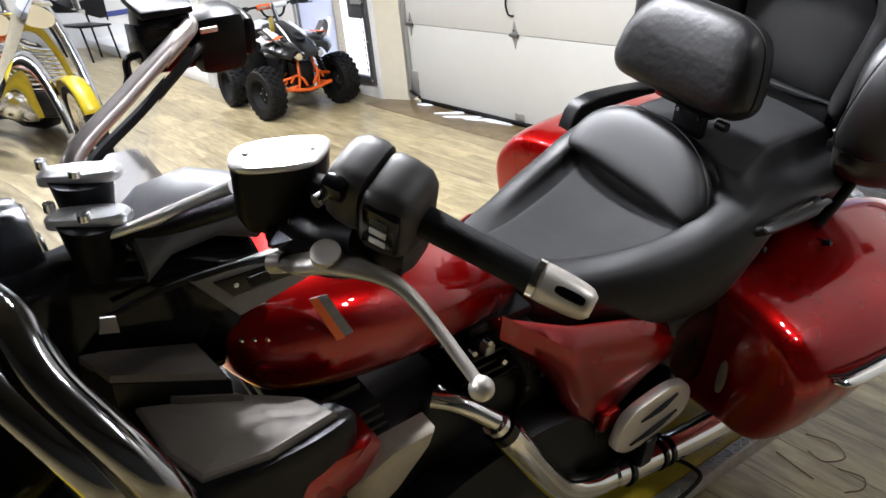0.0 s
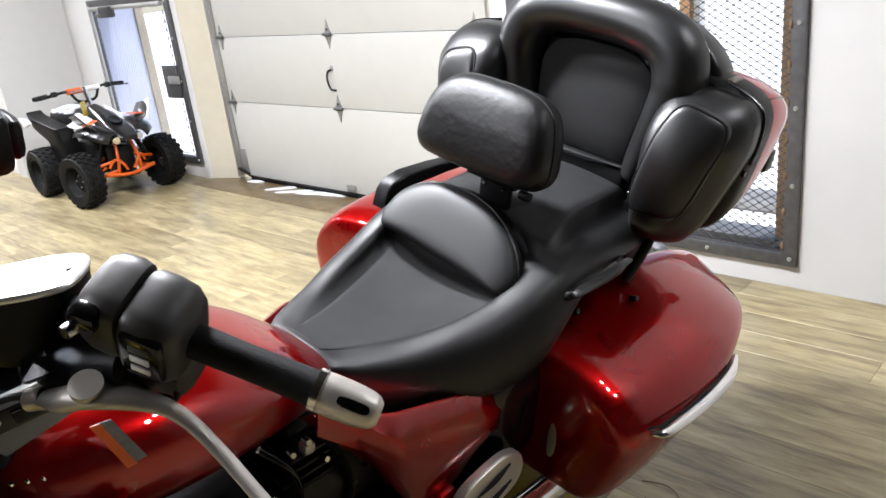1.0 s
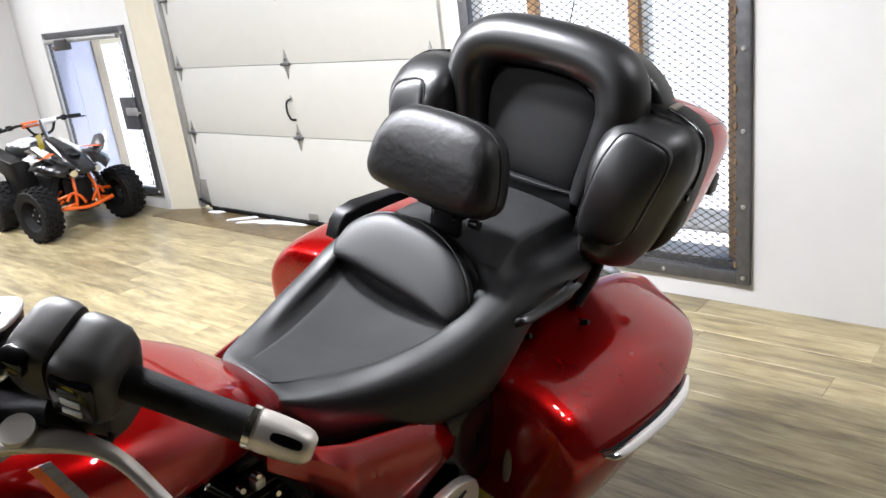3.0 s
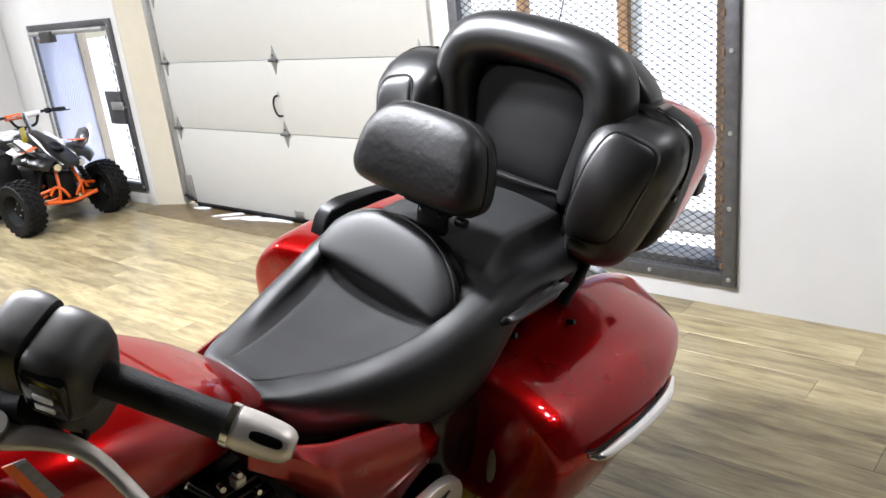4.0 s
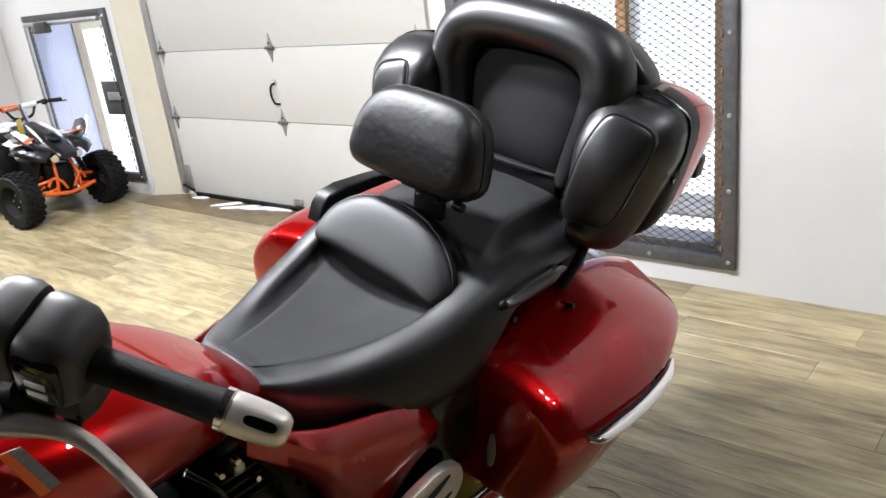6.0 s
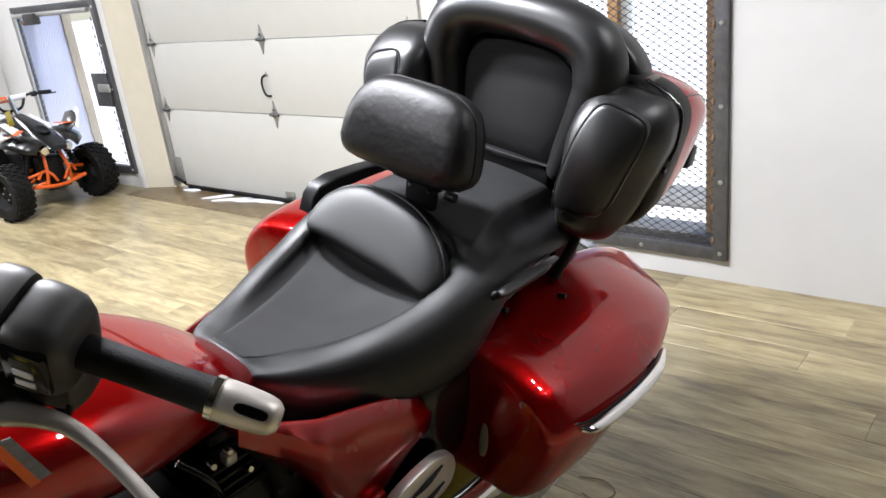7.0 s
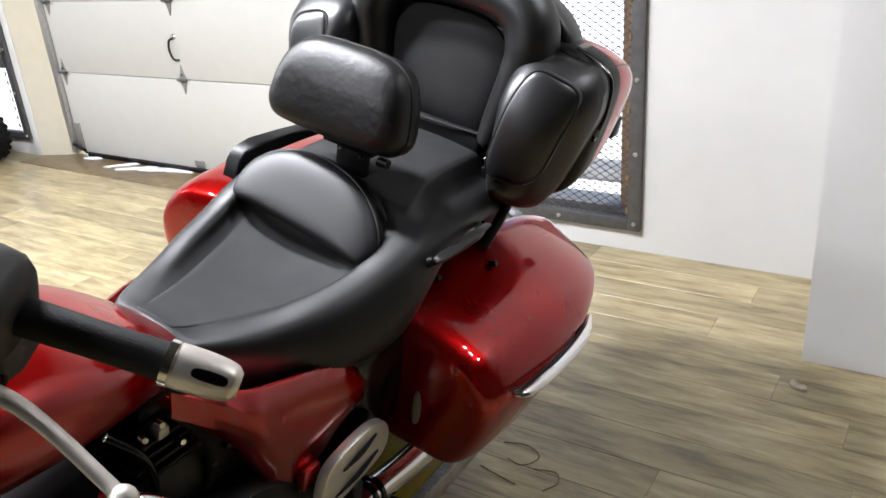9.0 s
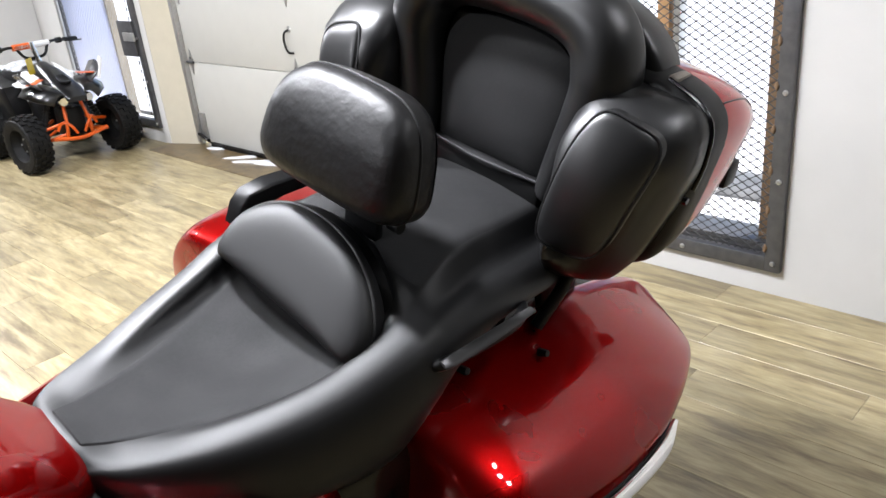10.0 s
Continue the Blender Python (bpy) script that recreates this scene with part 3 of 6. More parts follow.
def seat():
    base = part("seat", skin([seat_row(k) for k in range(70)], closed=False), SEAT, BIKE, "black vinyl stepped touring seat")
    base.modifiers.new("thickness", "SOLIDIFY").thickness = 0.012
    # suede-like sitting panels, a little proud, with a stitched welt round them
    for y0, y1, name, f0, f1 in ((1.345, 1.772, "rider_panel", 1.0, 1.0), (1.90, 2.32, "passenger_panel", 1.05, 1.12)):
        rows = [k for k in range(70) if y0 <= SEATCOLS[0][k] <= y1]
        rings = []
        for n, k in enumerate(rows):
            full = seat_row(k)
            lim = SEATCOLS[2][k] * (f0 + (f1 - f0) * n / len(rows))
            pts = []
            for j in range(25):
                x = -lim * 0.88 + 1.88 * lim * j / 24
                i = min(range(len(full) - 1), key=lambda m: abs((full[m].x + full[m + 1].x) / 2 - x) + (9 if full[m + 1].x <= full[m].x else 0))
                a, b = full[i], full[i + 1]
                u = (x - a.x) / (b.x - a.x) if b.x != a.x else 0
                pts.append(a.lerp(b, min(max(u, -0.5), 1.5)) + Vector((0, 0, 0.0025)))
            pts[0].z -= 0.004
            pts[-1].z -= 0.004
            if n == 0:
                pts = [p - Vector((0, 0, 0.006)) for p in pts]
            rings.append(pts)
        part(name, skin(rings, closed=False), SUEDE, base, "charcoal textured fabric panel")
    nose = [(0.118, 1.335, 0.672), (0.11, 1.324, 0.722), (0.06, 1.315, 0.765), (0, 1.312, 0.778)]
    part("nose_trim", tube(nose + mirror(nose[-2::-1]), 0.009, 8, 40), GLOSSBLACK, base, "black edge trim")
    for y in (1.50, 1.545):
        part("rivet", disc((0.262, y, 0.628), (1, 0, 0.2), 0.005, 0.004, 0.014, 8), CHROME, base)
    return base


seat()


def bolster():
    AX = Vector((0.9988, 0, -0.05))        # the cushion sits a little askew
    arch = [(0.207, 0.0), (0.209, 0.03), (0.198, 0.066), (0.167, 0.108), (0.116, 0.145), (0.05, 0.171), (-0.03, 0.180), (-0.10, 0.170), (-0.155, 0.145), (-0.192, 0.108), (-0.206, 0.066), (-0.206, 0.03), (-0.198, 0.006)]
    crest = [(v.x, v.y) for v in spline([(a, b, 0) for a, b in arch], 46)]
    poly = closed_spline([(0.209, 0.03), (0.198, 0.066), (0.167, 0.108), (0.116, 0.145), (0.05, 0.171), (-0.03, 0.180), (-0.10, 0.170), (-0.155, 0.145), (-0.192, 0.108), (-0.206, 0.066), (-0.205, 0.03), (-0.196, 0.012), (-0.176, 0.006), (-0.09, 0.006), (0, 0.005), (0.09, 0.003), (0.182, -0.002), (0.203, 0.006)], 72)
    dirn = Vector((0, 0.62, 0.78)).normalized()
    nrm = Vector((0, -0.78, 0.62))
    o = Vector((0.0, 1.765, 0.803))
    steps = ((0.97, -0.07), (1.0, -0.02), (1.0, -0.003), (0.99, 0.006), (0.965, 0.014), (0.92, 0.019), (0.85, 0.0235), (0.74, 0.027), (0.58, 0.029), (0.38, 0.030), (0.18, 0.030))
    bm = cushion(poly, o, AX, dirn, nrm, steps)
    for v in bm.verts:                     # fuller along its lower edge
        if (v.co - o).dot(nrm) > -0.01:
            v.co += nrm * 0.018 * (1 - (v.co - o).dot(dirn) / 0.18)
    bo = part("lumbar_bolster", bm, SEAT, BIKE, "black padded half-moon lumbar bolster", angle=60)
    part("welt", tube([o + AX * a + dirn * b + nrm * 0.003 for a, b in crest[::3]], 0.004, 8, 60), SEAT, bo, "sewn piping")
    # added black backing draws the shadow gap round the bolster's rear edge
    back = cushion([(a * 1.07, b * 1.05) for a, b in poly], o - nrm * 0.04 + Vector((0, 0.004, 0)), AX, dirn, nrm, ((1, -0.06), (1, 0.0), (0.9, 0.012)))
    part("bolster_shell", back, PLASTIC, bo, "black backing that fills the shaded gap behind the bolster")


bolster()


def rider_rest():
    half = [(0, -0.118), (0.10, -0.117), (0.158, -0.110), (0.183, -0.086), (0.187, -0.052), (0.174, 0.015), (0.150, 0.064), (0.106, 0.089), (0.05, 0.096)]
    poly = closed_spline(half + [(0, 0.097)] + [(-x, z) for x, z in half[:0:-1]], 60)
    up = Vector((0, 0.26, 0.965)).normalized()
    nrm = Vector((0, -0.965, 0.26)).normalized()
    o = Vector((-0.006, 1.965, 1.104))
    steps = ((0.80, -0.008), (0.93, 0.0), (0.985, 0.010), (1.0, 0.026), (1.0, 0.06), (0.988, 0.079), (0.955, 0.093), (0.89, 0.102), (0.75, 0.109), (0.5, 0.112), (0.2, 0.114))
    bm = cushion(poly, o, (1, 0, 0), up, nrm, steps)
    for v in bm.verts:                     # the upper half leans back into a soft roll
        b, d = (v.co - o).dot(up), (v.co - o).dot(nrm)
        v.co -= nrm * 2.6 * max(0.0, b + 0.02) ** 2 * max(0.0, d / 0.11)
    r = part("rider_backrest", bm, WORN, BIKE, "worn creased black leather rider backrest")
    part("welt", closed_tube([o + Vector((1, 0, 0)) * a * 1.0 + up * b * 1.0 + nrm * 0.05 for a, b in poly], 0.003), SEAT, r)
    part("back_shell", cushion(poly, o, (1, 0, 0), up, nrm, ((0.6, -0.02), (0.88, -0.016), (0.95, -0.002))), PLASTIC, r)
    part("bracket", box(-0.075, 0.075, 1.925, 1.975, 0.965, 1.005, 0.006), PLASTIC, r)
    part("post", box(-0.045, 0.045, 1.945, 1.965, 0.86, 0.99, 0.004), DARKMETAL, r, "dark steel mounting post")
    part("knob", tube([(0.078, 1.95, 0.955), (0.105, 1.95, 0.955)], 0.012, 12), PLASTIC, r)
    for x in (-0.03, 0.03):
        part("screw", disc((x, 1.944, 0.95), (0, -1, 0), 0.007, 0.005, 0.005, 8), CHROME, r)


rider_rest()


def trunk():
    rings = []
    for y, hw, z0, z1 in ((2.375, 0.37, 0.82, 1.20), (2.385, 0.444, 0.79, 1.221), (2.46, 0.452, 0.795, 1.228), (2.56, 0.445, 0.83, 1.205), (2.66, 0.42, 0.87, 1.16), (2.74, 0.39, 0.915, 1.108), (2.785, 0.35, 0.95, 1.078), (2.80, 0.29, 0.99, 1.06)):
        ring = superring(0, (z0 + z1) / 2, hw, (z1 - z0) / 2, y, 64, 0.4)
        for p in ring:
            p.x *= 1 - 0.13 * max(0.0, (z1 - p.z) / (z1 - z0)) ** 1.6
        rings.append(ring)
    smooth_rings = [[Vector(p) for p in r] for r in zip(*[spline([tuple(r[i]) for r in rings], 36) for i in range(64)])]
    t = part("trunk", skin(smooth_rings), RED, BIKE, "glossy red luggage trunk")
    t.data.materials.append(SEAT)
    for f in t.data.polygons:
        f.material_index = 1 if f.center.y < 2.462 else 0
    for side in (1, -1):
        seam = [max(r, key=lambda p: side * p.x * 0.9 + p.z) for r in smooth_rings if r[0].y > 2.45]
        part("lid_seam", tube([tuple(p) for p in seam], 0.0018, 6), DARKMETAL, t, "dark seam under the lid edge")
        part("corner_trim", box(side * 0.335 - 0.014, side * 0.335 + 0.014, 2.40, 2.46, 1.18, 1.222, 0.012), GREYPLASTIC, t, "grey plastic corner trim")
    part("latch", box(0.335, 0.385, 2.69, 2.745, 0.905, 0.968, 0.008), PLASTIC, t, "black latch")
    part("latch", box(-0.385, -0.335, 2.69, 2.745, 0.905, 0.968, 0.008), PLASTIC, t, "black latch")
    part("antenna", tube([(-0.12, 2.62, 1.18), (-0.1, 2.62, 1.5), (-0.06, 2.64, 1.8)], 0.0022, 6), PLASTIC, BIKE)
    for side in (1, -1):
        prof = []
        for y, x0, x1, z0, z1 in ((2.192, 0.255, 0.36, 0.88, 1.02), (2.197, 0.245, 0.395, 0.86, 1.075), (2.21, 0.235, 0.422, 0.835, 1.125), (2.235, 0.22, 0.443, 0.81, 1.165), (2.275, 0.21, 0.456, 0.79, 1.195), (2.33, 0.21, 0.46, 0.78, 1.214), (2.385, 0.21, 0.46, 0.785, 1.218), (2.41, 0.22, 0.44, 0.81, 1.20)):
            ring = superring((x0 + x1) / 2, (z0 + z1) / 2, (x1 - x0) / 2, (z1 - z0) / 2, y, 48, 0.48)
            for p in ring:
                u = (p.x - x0) / (x1 - x0)
                p.y += (0.055 if side > 0 else 0.015) * u * u * (1 if y < 2.3 else 0.2)
                p.z -= 0.014 * min(1.0, max(0.0, (p.z - 0.95) / 0.2)) if side > 0 else 0.0
                p.z -= 0.03 * max(0.0, u) ** 3 * min(1.0, max(0.0, (p.z - 1.02) / 0.14))
                v = max(0.0, (p.z - z0) / (z1 - z0))
                p.x -= 0.11 * max(0.0, 1 - v) ** 1.5 * u
            prof.append([Vector((side * p.x, p.y, p.z)) for p in ring])
        pod = part("speaker_pod", skin(prof), VINYL2, BIKE, "black vinyl covered speaker pod")
        if side < 0:
            pod.location = (-0.04, -0.01, 0.0)
        half = closed_spline([(0.24, 0.92), (0.30, 0.905), (0.352, 0.912), (0.378, 0.955), (0.397, 1.03), (0.412, 1.11), (0.402, 1.152), (0.36, 1.172), (0.30, 1.18), (0.27, 1.13), (0.252, 1.04)], 48)
        if side < 0:
            half = [(0.24 + (a - 0.24) * 0.84, 0.905 + (b - 0.905) * 0.94) for a, b in half]

        def face(a, b, d=0.0):
            return Vector((side * a, 2.188 + (0.07 if side > 0 else 0.012) * max(0.0, (a - 0.24) / 0.2) ** 2.5 + 0.055 * max(0.0, (b - 0.98) / 0.2) ** 2 + d, b))

        edge = [face(a, b) for a, b in half]
        ca, cb = sum(a for a, _ in half) / len(half), sum(b for _, b in half) / len(half)
        steps = [[face(a + (ca - a) * f, b + (cb - b) * f, d) for a, b in half] for f, d in ((0.0, 0.02), (0.01, -0.001), (0.04, -0.006), (0.1, -0.009), (0.2, -0.011), (0.35, -0.012), (0.5, -0.013), (0.65, -0.0135), (0.8, -0.014), (0.93, -0.014))]
        part("speaker_cover", skin(steps), VINYL2, pod, "smooth black padded cover")
        part("welt", closed_tube([p + Vector((0, -0.001, 0)) for p in edge], 0.0035), SEAT, pod, "raised piping")
        line = [Vector((side * x, y, z)) for x, y, z in ((0.33, 2.40, 1.215), (0.405, 2.385, 1.197), (0.444, 2.375, 1.165), (0.452, 2.37, 1.10), (0.446, 2.365, 1.045))]
        part("piping", tube([tuple(p) for p in line], 0.0045, 8, 30), GLOSSBLACK, pod, "black piping")
        part("screw", disc((side * 0.436, 2.36, 1.02), (side, 0, 0), 0.009, 0.007, 0.008, 10), GLOSSBLACK, pod)
        part("screw", disc((side * 0.205, 2.25, 0.915), (side, -0.8, 0), 0.006, 0.005, 0.006, 8), CHROME, pod)
    # horseshoe cushion: an oval section swept round the back panel
    half = [(0.186, 0.905, 0.030), (0.196, 0.96, 0.044), (0.214, 1.04, 0.052), (0.233, 1.12, 0.060), (0.243, 1.19, 0.068), (0.216, 1.262, 0.071), (0.14, 1.299, 0.067), (0, 1.309, 0.065)]
    line = spline(half + [(-x, z, w) for x, z, w in half[-2::-1]], 110)
    rings = []
    for k, p in enumerate(line):
        q = line[min(k + 1, 109)] - line[max(k - 1, 0)]
        out = Vector((q.y, -q.x)).normalized()
        end = min(1.0, 0.3 + 0.16 * min(k, 109 - k))
        y0, deep = 2.352 + 0.12 * (p.y - 1.1), (0.055 + 0.030 * min(1.0, max(0.0, (p.y - 0.9) / 0.3))) * end
        ring = []
        for i in range(28):
            a = 2 * math.pi * i / 28
            c, d = math.cos(a), math.sin(a)
            ring.append(Vector((p.x + out.x * p.z * end * c, y0 - (deep if d > 0 else 0.03) * math.copysign(abs(d) ** 0.9, d), p.y + out.y * p.z * end * c)))
        rings.append(ring)
    bo = part("backrest_bolster", skin(rings), VINYL2, BIKE, "black padded horseshoe backrest")
    bo.location.x = -0.014
    half = [(0, 0.94), (0.10, 0.94), (0.146, 0.95), (0.162, 1.03), (0.176, 1.11), (0.17, 1.17), (0.138, 1.214), (0.08, 1.234)]
    poly = closed_spline(half + [(0, 1.238)] + [(-x, z) for x, z in half[:0:-1]], 60)
    part("backrest_pad", cushion(poly, (0, 2.232, 0), (1, 0, 0), (0, 0.119, 0.993), (0, -0.993, 0.119), ((1.02, -0.03), (1.0, 0.012), (0.9, 0.020), (0.7, 0.026), (0.35, 0.029))), SUEDE, bo, "charcoal textured backrest panel")
    part("seam_band", box(-0.158, 0.165, 2.305, 2.345, 0.86, 0.944, 0.012), SEAT, bo, "black vinyl band below the panel")
    part("seam", tube([(-0.152, 2.306, 0.947), (0, 2.298, 0.944), (0.155, 2.306, 0.947)], 0.0035, 8, 24), VINYL2, bo, "stitched seam under the panel")
    shell = closed_spline([(0.215, 0.89), (0.265, 1.05), (0.296, 1.15), (0.325, 1.20), (0.302, 1.252), (0.232, 1.302), (0.12, 1.332), (0, 1.338), (-0.12, 1.332), (-0.232, 1.302), (-0.302, 1.252), (-0.325, 1.20), (-0.296, 1.15), (-0.265, 1.05), (-0.215, 0.89), (0, 0.88)], 80)
    part("backrest_shell", cushion(shell, (0, 2.39, 0), (1, 0, 0), (0, 0.06, 0.998), (0, -0.998, 0.06), ((0.80, -0.055), (0.94, -0.04), (1, -0.015), (1.0, 0.05), (0.975, 0.062), (0.94, 0.066))), VINYL2, bo, "smooth black backrest shell")
    for side in (1, -1):
        part("trunk_bracket", box(side * 0.2 - 0.02, side * 0.2 + 0.02, 2.28, 2.42, 0.66, 0.875, 0.006), PLASTIC, BIKE, "black trunk mounting bracket")
        part("trunk_bracket", tube([(side * 0.27, 2.20, 0.70), (side * 0.28, 2.27, 0.80), (side * 0.26, 2.33, 0.88)], 0.014, 10), DARKMETAL, BIKE)


trunk()


def grab_rails():
    line = [(0.27, 1.85, 0.79), (0.312, 1.862, 0.822), (0.322, 1.95, 0.822), (0.318, 2.05, 0.818), (0.28, 2.12, 0.80), (0.23, 2.15, 0.79)]
    g = part("grab_rail", tube(line, [0.008, 0.012, 0.012, 0.012, 0.010, 0.01], 14, 40), PLASTIC, BIKE, "black passenger grab rail")
    part("rail_cap", tube([(0.323, 1.848, 0.833), (0.327, 1.87, 0.836), (0.327, 1.96, 0.835), (0.322, 2.09, 0.83)], [0.009, 0.013, 0.013, 0.009], 12, 30, flat=0.45), CHARCOAL, g, "charcoal satin cap")
    side = [(1.868, 0.79), (1.882, 0.835), (1.905, 0.858), (1.96, 0.868), (2.08, 0.862), (2.20, 0.85), (2.20, 0.825), (1.99, 0.838), (1.93, 0.826), (1.90, 0.79)]
    part("grab_rail", prism(side, (-0.345, 0, 0), (0, 1, 0), (0, 0, 1), 0.045, 0.008), PLASTIC, BIKE, "black passenger grab rail")


grab_rails()


def rear_body():
    rings = []
    for y, hw, z0, z1 in ((1.45, 0.20, 0.42, 0.70), (1.6, 0.27, 0.30, 0.66), (1.75, 0.29, 0.28, 0.68), (1.85, 0.29, 0.30, 0.68), (2.05, 0.24, 0.40, 0.74), (2.25, 0.22, 0.45, 0.78), (2.5, 0.19, 0.42, 0.68), (2.75, 0.15, 0.40, 0.55), (2.85, 0.08, 0.40, 0.48)):
        rings.append(superring(0, (z0 + z1) / 2, hw, (z1 - z0) / 2, y, 40, 0.5))
    part("rear_fender", skin(rings), GLOSSBLACK, BIKE, "gloss black rear fender and frame cover")
    for x, y, z, r in ((0.345, 2.155, 0.696, 0.009), (0.27, 2.0, 0.69, 0.01), (0.28, 1.87, 0.62, 0.008)):
        part("bolt", disc((x - 0.03, y, z - 0.01), (1, 0, 0.4), r, r * 0.8, 0.022, 6), DARKMETAL, BIKE)
    part("rear_tyre", closed_wheel(0.0, 2.08, 0.335, 0.21, 0.10), RUBBER, BIKE, "wide black rear tyre")
    part("front_tyre", closed_wheel(0.0, 0.40, 0.325, 0.23, 0.07), RUBBER, BIKE, "black front tyre")
    part("side_stand", tube([(0.10, 1.18, 0.30), (0.16, 1.20, 0.18), (0.22, 1.22, 0.062)], 0.014, 10), DARKMETAL, BIKE, "steel side stand")
    part("lower_frame", box(-0.15, 0.15, 0.5, 2.1, 0.16, 0.24, 0.03), DARKMETAL, BIKE)


def closed_wheel(x, y, ro, ri, hw, n=56, knob=0.0):
    prof = [(-hw * 0.8, ri), (-hw, ri + (ro - ri) * 0.35), (-hw * 0.95, ri + (ro - ri) * 0.75), (-hw * 0.6, ro * 0.98), (0, ro), (hw * 0.6, ro * 0.98), (hw * 0.95, ri + (ro - ri) * 0.75), (hw, ri + (ro - ri) * 0.35), (hw * 0.8, ri)]
    rings = []
    for i in range(n + 1):
        a = 2 * math.pi * i / n
        rings.append([Vector((x + px, y + r * math.cos(a), ro + r * math.sin(a))) for px, r in prof])
    return skin(rings, closed=True, caps=False)


rear_body()


def side_cover():
    upper = [(1.205, 0.803), (1.32, 0.758), (1.50, 0.695), (1.62, 0.652), (1.675, 0.612), (1.705, 0.55), (1.712, 0.50)]
    lower = [(1.205, 0.770), (1.25, 0.71), (1.34, 0.60), (1.40, 0.48), (1.455, 0.40), (1.50, 0.385), (1.55, 0.41), (1.62, 0.45), (1.712, 0.495)]
    top, low = np.array(upper), np.array(lower)
    for side in (1, -1):
        rings = []
        for k in range(41):
            y = 1.205 + 0.507 * k / 40
            zt, zb = float(np.interp(y, top[:, 0], top[:, 1])), float(np.interp(y, low[:, 0], low[:, 1]))
            x0 = 0.262 - 0.30 * max(0.0, 1.36 - y) if side > 0 else 0.25 - 0.5 * max(0.0, 1.5 - y)
            drop = 0.0 if side > 0 else 0.01 + 0.14 * max(0.0, 1.5 - y)
            zt, zb = zt - drop, zb - drop
            out = 0.030 * min(1.0, (zt - zb) / 0.16)
            zc = zt - (zt - zb) * (0.40 + 0.06 * math.sin(6 * (y - 1.17)))
            row = [(x0 - 0.02, zt - 0.012), (x0 - 0.006, zt), (x0 + 0.003, zt - 0.004), (x0 + out * 0.62, zt * 0.55 + zc * 0.45), (x0 + out * 0.93, zc + 0.028), (x0 + out, zc), (x0 + out * 0.93, zc - 0.03), (x0 + out * 0.62, zc * 0.45 + zb * 0.55), (x0 + 0.002, zb + 0.004), (x0 - 0.045, zb)]
            rings.append([Vector((side * x, y, z)) for x, z in row])
        cover = part("side_cover", skin(rings), RED, BIKE, "glossy red side cover" if side > 0 else "", angle=60)
        if side > 0:
            part("tip_lug", box(0.272, 0.298, 1.475, 1.53, 0.40, 0.455, 0.008), RED, cover)


side_cover()


def tank():
    rings = []
    for y, hw, z0, z1 in ((0.715, 0.10, 0.84, 0.95), (0.73, 0.15, 0.82, 0.97), (0.765, 0.19, 0.79, 0.985), (0.825, 0.212, 0.77, 1.0), (0.92, 0.222, 0.755, 0.99), (1.04, 0.216, 0.745, 0.96), (1.15, 0.19, 0.73, 0.915), (1.25, 0.15, 0.705, 0.86), (1.33, 0.115, 0.68, 0.795), (1.37, 0.07, 0.68, 0.76)):
        rings.append(superring(0, (z0 + z1) / 2, hw, (z1 - z0) / 2, y, 48, 0.72))
    cols = [spline([tuple(r[i]) for r in rings], 40) for i in range(48)]
    t = part("fuel_tank", skin([[c[k] for c in cols] for k in range(40)]), RED, BIKE, "glossy dark red fuel tank")
    return t


TANK = tank()


def plate(name, corners, mat, parent, thick=0.006, bevel=0.002, label=""):
    """A thin plate with four or more corners nearly in one plane, thick along its normal."""
    p = [Vector(c) for c in corners]
    n = (p[1] - p[0]).cross(p[-1] - p[0]).normalized()
    bm = bmesh.new()
    lo = [bm.verts.new(q) for q in p]
    hi = [bm.verts.new(q + n * thick) for q in p]
    bm.faces.new(lo[::-1])
    top = bm.faces.new(hi)
    for i in range(len(p)):
        j = (i + 1) % len(p)
        bm.faces.new((lo[i], lo[j], hi[j], hi[i]))
    if bevel:
        bmesh.ops.bevel(bm, geom=list(top.edges), offset=bevel, segments=2, profile=0.5, affect="EDGES")
    return part(name, bm, mat, parent, label)


